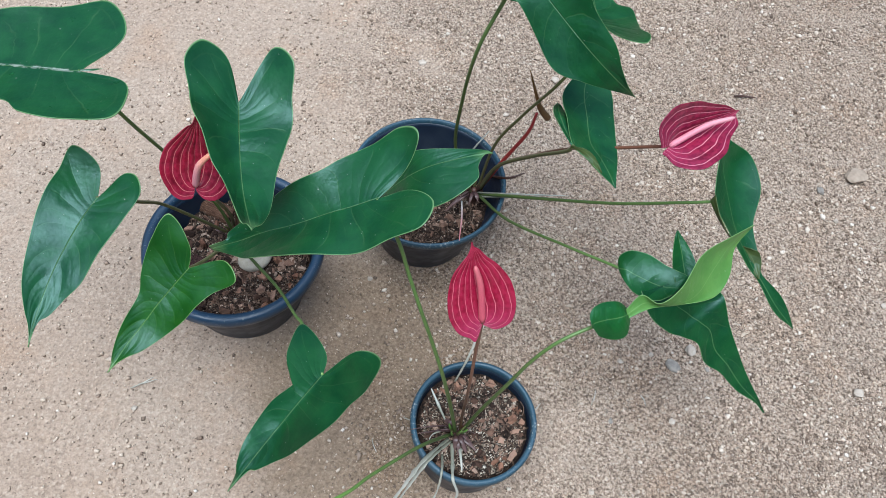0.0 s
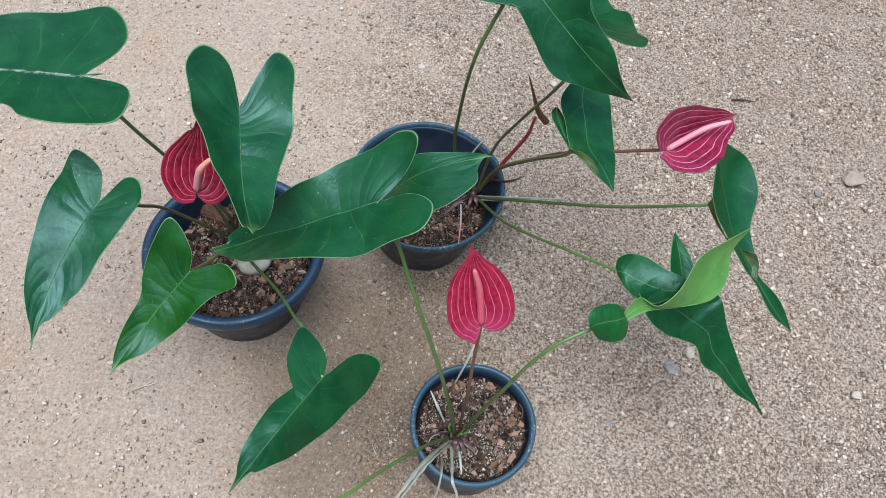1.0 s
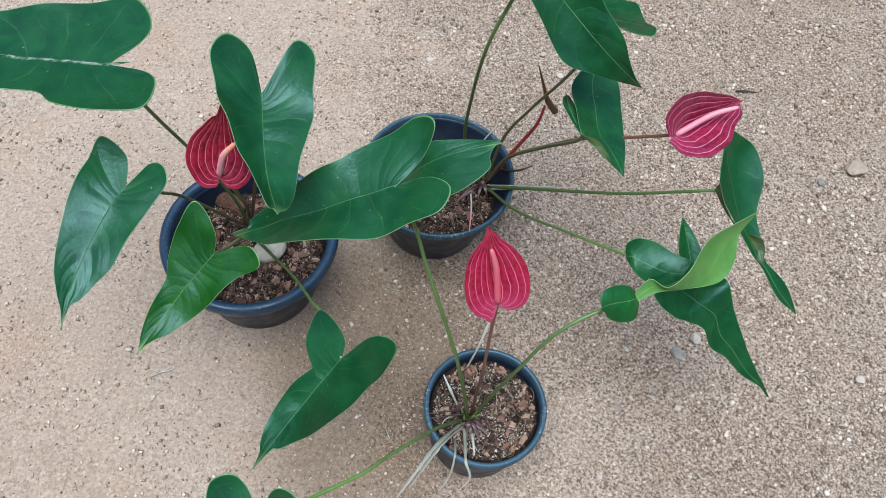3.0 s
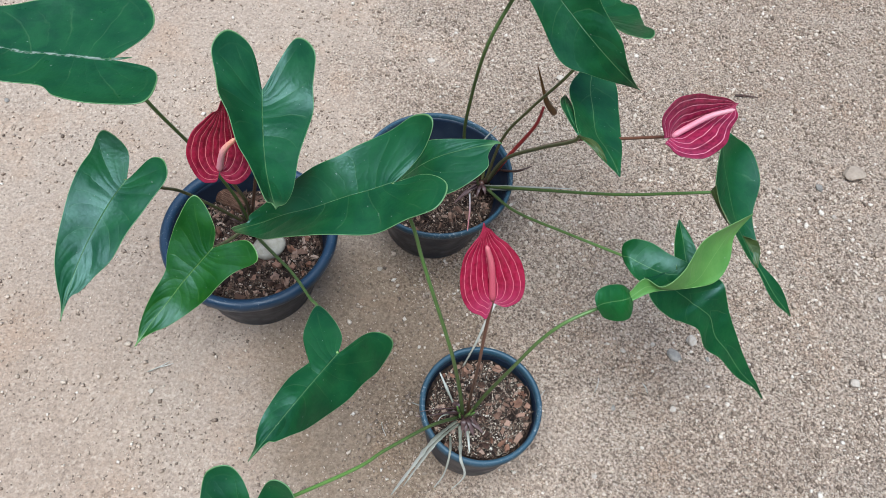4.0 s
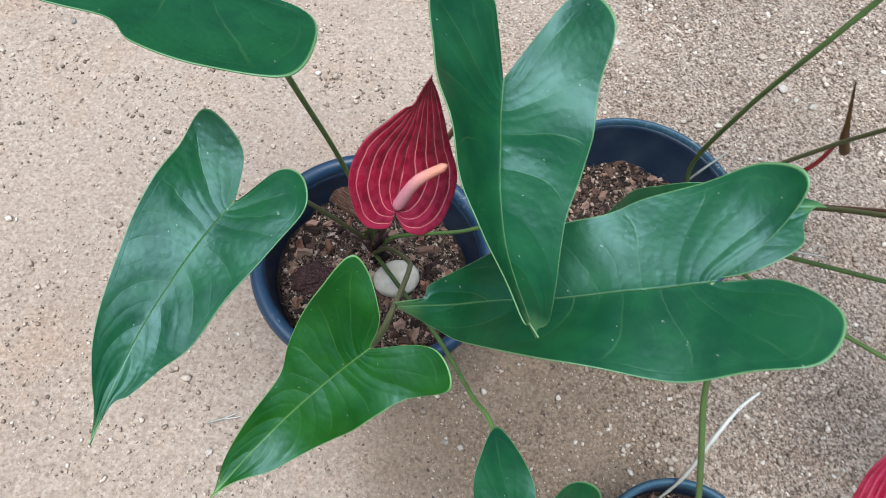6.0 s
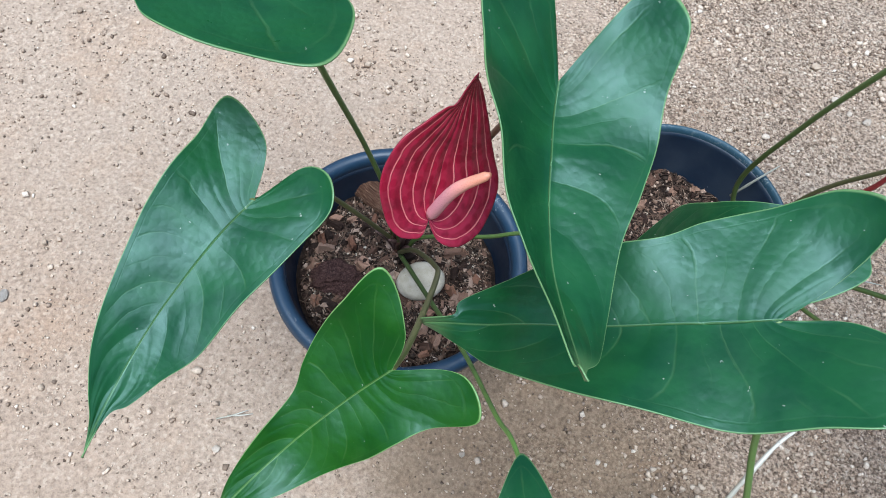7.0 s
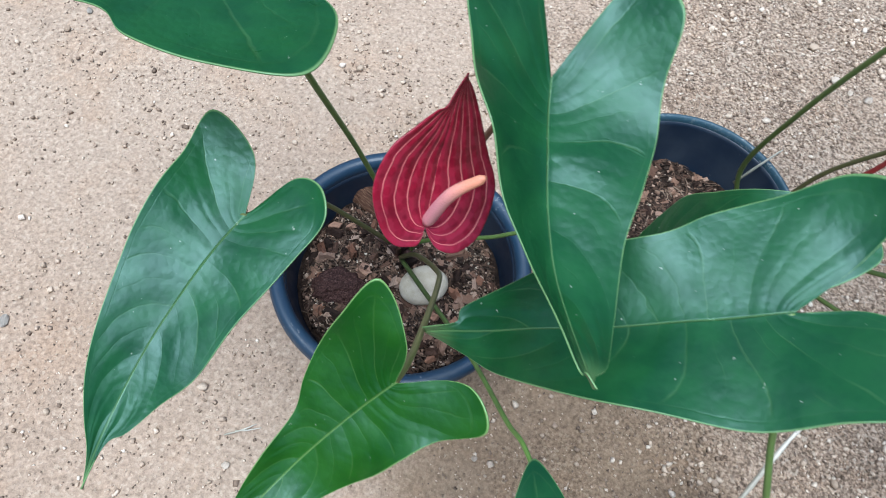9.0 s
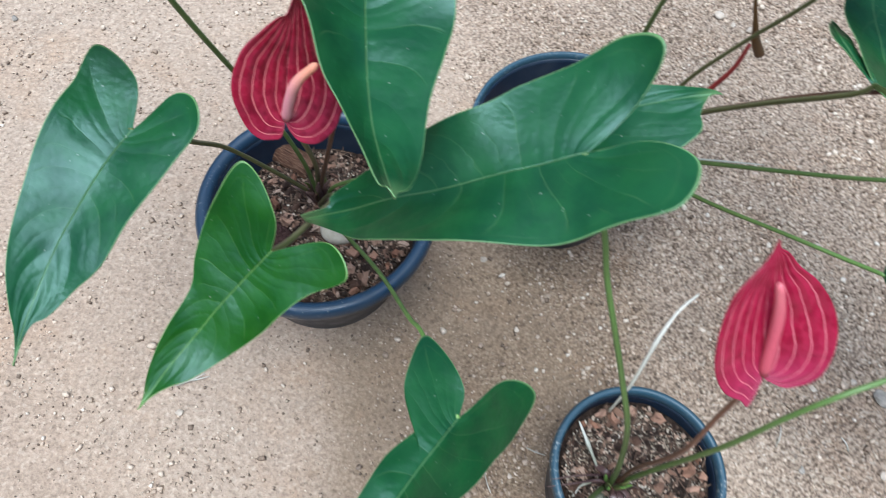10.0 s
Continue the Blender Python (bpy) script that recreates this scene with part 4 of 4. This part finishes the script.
SPATHE_1 = dict(at=(-0.1702, 0.5087, 0.494), turn=(32.4, -40, 102.9), length=0.0806, form=(-0.343, 0.017, 0.125, -0.189, 0.271, -0.034),
    left=(0.913, 0.783, 0.764, 0.71, 0.638, 0.499, 0.346, 0.268, 0.197, 0.148), right=(0.961, 0.924, 0.848, 0.717, 0.618, 0.582, 0.438, 0.328, 0.214, 0.084))
SPATHE_2 = dict(at=(0.1365, 0.4194, 0.4889), turn=(-12.9, -45.8, 121.3), length=0.0857, form=(-0.291, 0.108, 0.332, -0.057, -0.014, -0.049),
    left=(0.906, 0.843, 0.796, 0.715, 0.555, 0.413, 0.311, 0.23, 0.234, 0.026), right=(0.936, 0.905, 0.818, 0.741, 0.613, 0.456, 0.332, 0.187, 0.068, 0.037))
SPATHE_3 = dict(at=(0.3131, 0.6675, 0.4982), turn=(29.7, 5.5, 46.2), length=0.1034, form=(-0.375, -0.013, 0.631, 0.067, -0.002, -0.02),
    left=(0.955, 0.912, 0.834, 0.681, 0.559, 0.468, 0.451, 0.387, 0.154, 0.126), right=(0.944, 0.912, 0.862, 0.704, 0.616, 0.475, 0.416, 0.315, 0.172, 0.147))


def plant(where, label):
    return holder("anthurium", where, label, "plant", "potted anthuriums")


def flower(parent, shape, material, spadix_line, tone, look_of_spadix, spadix_thick=(0.0036, 0.0034, 0.0022)):
    sp = blade("spathe", shape, material, parent, "glossy crimson spathe with pale pink ribs", 0.0009, 14, 0.008, shape["at"][0] * 9)
    tube("spadix", spadix_line, spadix_thick, tone, parent, look_of_spadix, 14, 8, (0.7, 0.45), 0.04)
    return sp


def crown(parent, where, seed, size=0.012):
    """The short woody stem with dry leaf sheaths from which all stalks rise."""
    x, y, z = where
    rnd = random.Random(seed)
    tube("stem", [(x, y, z - 0.035), (x + 0.001, y, z - 0.004), (x, y + 0.001, z + 0.006)], (size * 0.7, size * 0.55, size * 0.35), STUB, parent, "short dark woody stem", 12, 4, (1, 0.5), 0.5)
    for k in range(5):
        a = rnd.uniform(0, 6.28)
        r = size * 0.5
        p = (x + r * math.cos(a), y + r * math.sin(a), z + 0.002)
        q = (x + r * 1.6 * math.cos(a), y + r * 1.6 * math.sin(a), z + rnd.uniform(0.014, 0.026))
        tube("sheath", [p, q, (q[0] + 0.004 * math.cos(a + 1), q[1] + 0.004 * math.sin(a + 1), q[2] + 0.010)], (0.0028, 0.002, 0.0006), STUB if k % 2 else STALK_OLIVE, parent, "", 6, 4)


# the large pot
C1 = (-0.234, 0.664, 0.118)
one = plant(C1, "anthurium with dark heart-shaped leaves and one crimson flower")
crown(one, C1, 1, 0.013)
tube("petiole", [C1, (-0.246, 0.661, 0.2), (-0.269, 0.645, 0.31), (-0.28, 0.596, 0.46), LEAF_A["at"]], (0.0026, 0.0023, 0.0022), STALK_GREEN, one)
tube("petiole", [C1, (-0.188, 0.633, 0.33), (-0.162, 0.617, 0.44), (-0.152, 0.595, 0.49), LEAF_B["at"]], (0.0026, 0.0023, 0.0022), STALK_RED, one)
tube("petiole", [(-0.238, 0.664, 0.118), (-0.262, 0.639, 0.19), (-0.292, 0.609, 0.27), (-0.282, 0.555, 0.36), LEAF_C["at"]], (0.0027, 0.0023, 0.0022), STALK_OLIVE, one)
tube("petiole", [(-0.23, 0.654, 0.118), (-0.208, 0.634, 0.18), (-0.176, 0.586, 0.27), (-0.165, 0.548, 0.33), (-0.156, 0.461, 0.43), LEAF_D["at"]], (0.0026, 0.0022, 0.0022), STALK_OLIVE, one)
tube("petiole", [(-0.228, 0.652, 0.118), (-0.178, 0.598, 0.17), (-0.124, 0.542, 0.22), (-0.081, 0.486, 0.27), (-0.062, 0.461, 0.3), LEAF_F["at"]], (0.0026, 0.0021, 0.0018), STALK_BRIGHT, one)
tube("petiole", [(-0.224, 0.664, 0.118), (-0.21, 0.666, 0.15), (-0.147, 0.669, 0.2), (-0.103, 0.67, 0.24), LEAF_G["at"]], (0.0026, 0.0021, 0.002), STALK_GREEN, one)
stalk_one = tube("peduncle", [(-0.234, 0.658, 0.118), (-0.224, 0.65, 0.2), (-0.187, 0.557, 0.4), SPATHE_1["at"]], (0.0028, 0.0024, 0.0024), STALK_OLIVE, one, "olive flower stalk")
for dx, dy, dz in ((0.006, -0.008, 0.050), (-0.010, 0.004, 0.044), (0.012, 0.004, 0.036), (-0.006, -0.012, 0.030), (0.018, -0.012, 0.024), (-0.020, -0.006, 0.022), (0.004, 0.012, 0.034)):
    x, y, z = C1
    tube("sheath", [(x + dx * 0.3, y + dy * 0.3, z - 0.004), (x + dx * 0.7, y + dy * 0.7, z + dz * 0.55), (x + dx * 1.3, y + dy * 1.3, z + dz)], (0.0042, 0.0034, 0.0008), SHEATH, one, "dry brown leaf sheath", 8, 6, (1, 0.4), 0.35)
blade("leaf", LEAF_A, LEAF_SCARRED, one, "dark green leaf with a pale scarred midrib", wave=0.008, seed=0.3)
blade("leaf", LEAF_B, LEAF_DARK, one, seed=1.7)
blade("leaf", LEAF_C, LEAF_DARK, one, wave=0.012, seed=2.9)
blade("leaf", LEAF_D, LEAF_FRESH, one, "fresh bright green leaf", seed=4.4)
blade("leaf", LEAF_F, LEAF_DARK, one, seed=5.2)
blade("leaf", LEAF_G, LEAF_DARK, one, seed=6.6)
flower(stalk_one, SPATHE_1, SPATHE_DEEP, [SPATHE_1["at"], (-0.160, 0.509, 0.529), (-0.146, 0.513, 0.548)], SPADIX, "pink spadix with orange tip")

# the small pot
C2 = (0.148, 0.424, 0.112)
two = plant(C2, "anthurium with long petioles and one crimson flower")
crown(two, C2, 2, 0.010)
tube("petiole", [C2, (0.134, 0.425, 0.2), (0.115, 0.432, 0.288), (0.095, 0.452, 0.336), (0.075, 0.471, 0.38), (0.056, 0.491, 0.42), (0.04, 0.504, 0.466), LEAF_E["at"]], (0.0027, 0.0023, 0.0021), STALK_GREEN, two)
tube("petiole", [(0.158, 0.429, 0.112), (0.169, 0.429, 0.2), (0.188, 0.432, 0.30), (0.207, 0.444, 0.362), (0.229, 0.457, 0.396), (0.260, 0.475, 0.408), (0.278, 0.486, 0.405)], (0.0027, 0.0022, 0.002), STALK_GREEN, two)
tube("petiole", [(0.142, 0.42, 0.112), (0.103, 0.375, 0.19), (0.054, 0.314, 0.26), (0.026, 0.273, 0.31), LEAF_O["at"]], (0.0026, 0.0022, 0.002), STALK_BRIGHT, two)
stalk_two = tube("peduncle", [(0.154, 0.428, 0.112), (0.149, 0.424, 0.2), (0.143, 0.408, 0.34), (0.139, 0.414, 0.42), SPATHE_2["at"]], (0.0022, 0.0019, 0.0019), STALK_RED, two, "reddish brown flower stalk")
blade("leaf", LEAF_E, LEAF_DARK, two, seed=7.1)
loft("leaf", [(0.295, 0.5, 0.415), (0.309, 0.516, 0.425), (0.331, 0.512, 0.42), (0.354, 0.535, 0.425), (0.377, 0.581, 0.425), (0.411, 0.614, 0.42), (0.446, 0.646, 0.41)],
     [(0.3, 0.493, 0.41), (0.323, 0.509, 0.41), (0.358, 0.526, 0.4), (0.405, 0.552, 0.385), (0.425, 0.584, 0.385), (0.429, 0.619, 0.395), (0.449, 0.649, 0.408)], (0.0, 0.0, -0.12), LEAF_PALE, two, "pale green leaf turned over", 8.3)
loft("lobe", [(0.256, 0.47, 0.425), (0.253, 0.481, 0.43), (0.263, 0.494, 0.43), (0.284, 0.505, 0.42), (0.298, 0.505, 0.41)],
     [(0.258, 0.469, 0.42), (0.27, 0.468, 0.405), (0.288, 0.469, 0.4), (0.301, 0.477, 0.4), (0.303, 0.494, 0.405)], (0.0, 0.0, 0.14), LEAF_MID, two, "rounded green lobe of the turned leaf", 8.9)
blade("leaf", LEAF_O, LEAF_DARK, two, seed=9.0)
flower(stalk_two, SPATHE_2, SPATHE_ROSE, [SPATHE_2["at"], (0.128, 0.437, 0.524), (0.119, 0.446, 0.545)], SPADIX_RED, "rosy red spadix")
for line, thick, flat in (([(0.140, 0.412, 0.118), (0.111, 0.371, 0.140), (0.091, 0.338, 0.120), (0.068, 0.305, 0.070)], (0.0030, 0.0036, 0.0016), 0.18),
                          ([(0.144, 0.410, 0.116), (0.118, 0.374, 0.136), (0.100, 0.345, 0.118), (0.083, 0.318, 0.080)], (0.0026, 0.0030, 0.0012), 0.18),
                          ([(0.146, 0.407, 0.115), (0.150, 0.378, 0.125), (0.153, 0.354, 0.137), (0.163, 0.340, 0.112), (0.150, 0.326, 0.075)], (0.0026, 0.0022, 0.0010), 0.5),
                          ([(0.135, 0.389, 0.115), (0.137, 0.359, 0.137), (0.135, 0.338, 0.105), (0.126, 0.326, 0.070)], (0.0015, 0.0014, 0.0009), 0.8),
                          ([(0.155, 0.409, 0.115), (0.160, 0.390, 0.120), (0.165, 0.372, 0.115)], (0.0022, 0.0020, 0.0008), 0.5),
                          ([(0.132, 0.436, 0.118), (0.117, 0.456, 0.126), (0.104, 0.474, 0.132)], (0.0012, 0.0020, 0.0008), 0.4),
                          ([(0.134, 0.424, 0.115), (0.118, 0.414, 0.120), (0.112, 0.402, 0.116)], (0.0016, 0.0020, 0.0010), 0.5)):
    tube("root", line, thick, ROOT, two, "dry greyish white aerial root", 8, 10, (1, 0.5), 0.55, flat)
for line in ([(0.138, 0.430, 0.118), (0.112, 0.421, 0.128), (0.086, 0.409, 0.137)],
             [(0.138, 0.426, 0.118), (0.110, 0.413, 0.127), (0.082, 0.401, 0.136)]):
    tube("root", line, (0.0022, 0.0018, 0.0008), SHEATH, two, "thin purplish dry root", 7, 8, (1, 0.5), 0.4, 0.5)
for dx, dy, dz in ((0.020, -0.010, 0.012), (0.026, -0.016, 0.006), (0.016, -0.022, 0.012), (0.008, -0.026, 0.010), (0.024, 0.002, 0.012), (-0.016, 0.012, 0.015), (-0.022, -0.004, 0.010), (0.002, -0.022, 0.015)):
    x, y, z = C2
    tube("sheath", [(x, y, z + 0.004), (x + dx * 0.6, y + dy * 0.6, z + dz), (x + dx, y + dy, z + dz * 0.55), (x + dx * 1.25, y + dy * 1.3, z + 0.001)], (0.0040, 0.0034, 0.0007), SHEATH, two, "dry brown leaf sheath", 8, 8, (1, 0.4), 0.6, 0.22)
for dx, dy, dz in ((0.005, -0.006, 0.036), (-0.005, -0.008, 0.028), (0.011, -0.002, 0.030), (-0.009, 0.001, 0.030)):
    x, y, z = C2
    tube("shoot", [(x + dx * 0.4, y + dy * 0.4, z), (x + dx, y + dy, z + dz * 0.6), (x + dx * 1.3, y + dy * 1.2, z + dz)], (0.0028, 0.0022, 0.0006), STALK_BRIGHT, two, "small green shoot", 8, 6)

tube("root", [(0.137, 0.498, 0.112), (0.148, 0.521, 0.150), (0.160, 0.560, 0.182), (0.175, 0.592, 0.190), (0.196, 0.620, 0.186)], (0.0015, 0.0024, 0.0015), ROOT_PALE, two, "long pale aerial root reaching over the rim", 8, 8, (1, 0.5), 0.35)

# the back pot
C3 = (0.117, 0.829, 0.118)
three = plant(C3, "anthurium with spreading stalks and one crimson flower")
crown(three, C3, 3, 0.013)
tube("petiole", [(0.113, 0.837, 0.118), (0.076, 0.846, 0.2), (0.075, 0.818, 0.34), (0.084, 0.787, 0.47), (0.105, 0.792, 0.55), LEAF_H["at"]], (0.0029, 0.0025, 0.0024), STALK_GREEN, three)
tube("petiole", [(0.123, 0.833, 0.118), (0.134, 0.832, 0.24), (0.161, 0.812, 0.34), (0.196, 0.786, 0.45), LEAF_I["at"]], (0.0026, 0.0022, 0.0021), STALK_OLIVE, three)
tube("petiole", [(0.125, 0.833, 0.118), (0.144, 0.809, 0.22), (0.181, 0.752, 0.33), (0.206, 0.673, 0.45), (0.21, 0.658, 0.48)], (0.0034, 0.0026, 0.0022), STALK_OLIVE, three)
stalk_three = tube("peduncle", [(0.128, 0.834, 0.118), (0.148, 0.812, 0.221), (0.185, 0.755, 0.331), (0.22, 0.708, 0.415), (0.265, 0.688, 0.455), SPATHE_3["at"]], (0.0024, 0.002, 0.002), STALK_RED, three, "reddish brown flower stalk")
tube("petiole", [(0.127, 0.825, 0.118), (0.195, 0.776, 0.2), (0.303, 0.728, 0.29), (0.373, 0.697, 0.36), (0.412, 0.689, 0.387)], (0.0030, 0.0023, 0.0020), STALK_GREEN, three)
tube("petiole", [(0.127, 0.821, 0.118), (0.174, 0.729, 0.2), (0.249, 0.659, 0.27), (0.291, 0.631, 0.295), (0.313, 0.613, 0.313)], (0.0026, 0.0021, 0.0020), STALK_GREEN, three)
tube("petiole", [(0.125, 0.833, 0.118), (0.156, 0.844, 0.2), (0.179, 0.844, 0.27), (0.184, 0.849, 0.31)], (0.0036, 0.0030, 0.0020), STALK_CRIMSON, three, "crimson stalk of a young leaf")
blade("leaf", LEAF_H, LEAF_DARK, three, seed=10.2)
blade("leaf", LEAF_I, LEAF_DARK, three, seed=11.5)
loft("leaf", [(0.214, 0.791, 0.47), (0.194, 0.744, 0.47), (0.201, 0.701, 0.475), (0.209, 0.661, 0.48), (0.233, 0.648, 0.47), (0.254, 0.636, 0.46), (0.266, 0.63, 0.455)],
     [(0.237, 0.806, 0.465), (0.254, 0.77, 0.46), (0.26, 0.737, 0.455), (0.264, 0.7, 0.455), (0.267, 0.673, 0.455), (0.267, 0.649, 0.455), (0.267, 0.63, 0.455)], (-0.05, 0.0, -0.05), LEAF_DARK, three, "", 12.1)
loft("lobe", [(0.19, 0.736, 0.46), (0.185, 0.72, 0.465), (0.193, 0.689, 0.475), (0.208, 0.659, 0.48)],
     [(0.193, 0.741, 0.455), (0.199, 0.726, 0.46), (0.204, 0.699, 0.47), (0.211, 0.662, 0.48)], (0.0, 0.0, -0.1), LEAF_DARK, three, "narrow folded lobe of a leaf", 12.6)
loft("leaf", [(0.415, 0.76, 0.4), (0.409, 0.711, 0.395), (0.413, 0.683, 0.385), (0.439, 0.665, 0.36), (0.476, 0.644, 0.325), (0.5, 0.636, 0.305), (0.529, 0.611, 0.28), (0.57, 0.606, 0.25)],
     [(0.432, 0.792, 0.39), (0.473, 0.798, 0.36), (0.492, 0.758, 0.345), (0.483, 0.701, 0.335), (0.496, 0.661, 0.32), (0.505, 0.644, 0.308), (0.542, 0.628, 0.285), (0.57, 0.606, 0.252)], (-0.05, 0.0, -0.16), LEAF_DARK, three, "", 13.8)
loft("leaf", [(0.336, 0.573, 0.335), (0.354, 0.551, 0.315), (0.382, 0.545, 0.295), (0.407, 0.548, 0.28), (0.433, 0.551, 0.265), (0.449, 0.536, 0.245), (0.479, 0.534, 0.225), (0.513, 0.526, 0.195), (0.547, 0.523, 0.175), (0.566, 0.516, 0.16)],
     [(0.398, 0.607, 0.335), (0.424, 0.607, 0.32), (0.449, 0.609, 0.305), (0.458, 0.6, 0.298), (0.468, 0.59, 0.28), (0.482, 0.576, 0.26), (0.506, 0.557, 0.23), (0.531, 0.54, 0.2), (0.551, 0.526, 0.18), (0.568, 0.516, 0.16)], (-0.02, 0.0, -0.12), LEAF_DARK, three, "", 14.9)
loft("lobe", [(0.311, 0.615, 0.315), (0.309, 0.621, 0.33), (0.324, 0.629, 0.335), (0.346, 0.626, 0.335), (0.371, 0.614, 0.335), (0.397, 0.605, 0.335)],
     [(0.313, 0.615, 0.31), (0.319, 0.601, 0.31), (0.326, 0.587, 0.315), (0.337, 0.574, 0.32), (0.356, 0.565, 0.33), (0.375, 0.575, 0.335)], (0.0, 0.0, -0.15), LEAF_MID, three, "", 15.3)
loft("lobe", [(0.377, 0.665, 0.345), (0.375, 0.648, 0.34), (0.375, 0.622, 0.335), (0.38, 0.597, 0.33)],
     [(0.379, 0.665, 0.345), (0.396, 0.65, 0.335), (0.408, 0.629, 0.33), (0.417, 0.603, 0.325)], (0.0, 0.0, -0.12), LEAF_MID, three, "", 15.9)
for left, right, sag, tone in (([(0.456, 0.675, 0.330), (0.468, 0.664, 0.324), (0.483, 0.651, 0.315), (0.497, 0.637, 0.309)],
                               [(0.479, 0.665, 0.334), (0.491, 0.664, 0.330), (0.498, 0.656, 0.320), (0.499, 0.636, 0.310)], (0.0, 0.0, -0.08), 17.1),
                              ([(0.401, 0.683, 0.394), (0.409, 0.669, 0.390), (0.425, 0.660, 0.375), (0.448, 0.660, 0.350)],
                               [(0.404, 0.686, 0.404), (0.411, 0.662, 0.398), (0.426, 0.652, 0.382), (0.448, 0.655, 0.354)], (0.0, 0.0, 0.02), 17.7),
                              ([(0.207, 0.657, 0.481), (0.222, 0.653, 0.474), (0.235, 0.646, 0.468), (0.247, 0.641, 0.461)],
                               [(0.209, 0.656, 0.484), (0.228, 0.657, 0.478), (0.240, 0.653, 0.470), (0.248, 0.641, 0.463)], (0.0, 0.0, 0.02), 18.3)):
    loft("fold", left, right, sag, LEAF_UNDER, three, "olive underside of a turned leaf margin", tone)
flower(stalk_three, SPATHE_3, SPATHE_PLUM, [SPATHE_3["at"], (0.350, 0.694, 0.512), (0.378, 0.704, 0.522)], SPADIX_PINK, "pale pink spadix")
tube("young_leaf", [(0.205, 0.863, 0.285), (0.190, 0.856, 0.31), (0.181, 0.854, 0.33), (0.159, 0.863, 0.38)], (0.0055, 0.0042, 0.0006), LEAF_BROWN, three, "rolled brown young leaf", 10, 8, (0.3, 0.3))
tube("withered_stalk", [(0.134, 0.859, 0.125), (0.168, 0.836, 0.16), (0.193, 0.841, 0.175)], (0.003, 0.0022, 0.0008), STUB, three, "dark withered stalk", 8, 8, (1, 0.4), 0.3)
for dx, dy, dz in ((-0.020, -0.018, 0.000), (-0.030, -0.030, -0.014), (-0.004, -0.028, -0.004), (0.010, -0.022, 0.002), (-0.028, -0.006, -0.006), (-0.040, -0.036, -0.022)):
    x, y, z = C3
    tube("sheath", [(x, y, z), (x + dx * 0.6, y + dy * 0.6, z + dz * 0.5 + 0.006), (x + dx, y + dy, z + dz)], (0.0040, 0.0034, 0.0006), SHEATH, three, "dry brown leaf sheath", 8, 8, (1, 0.4), 0.6, 0.25)
for line, mat in (([(0.123, 0.825, 0.12), (0.172, 0.804, 0.162), (0.271, 0.83, 0.15)], ROOT), ([(0.129, 0.818, 0.12), (0.173, 0.799, 0.160), (0.228, 0.817, 0.155)], ROOT),
                  ([(0.101, 0.803, 0.118), (0.105, 0.751, 0.15), (0.107, 0.701, 0.163)], ROOT_PINK), ([(0.096, 0.89, 0.12), (0.109, 0.899, 0.15), (0.125, 0.913, 0.175)], ROOT)):
    tube("root", line, (0.0017, 0.0015, 0.0008), mat, three, "pale dry aerial root", 7, 8, (1, 0.5), 0.3)
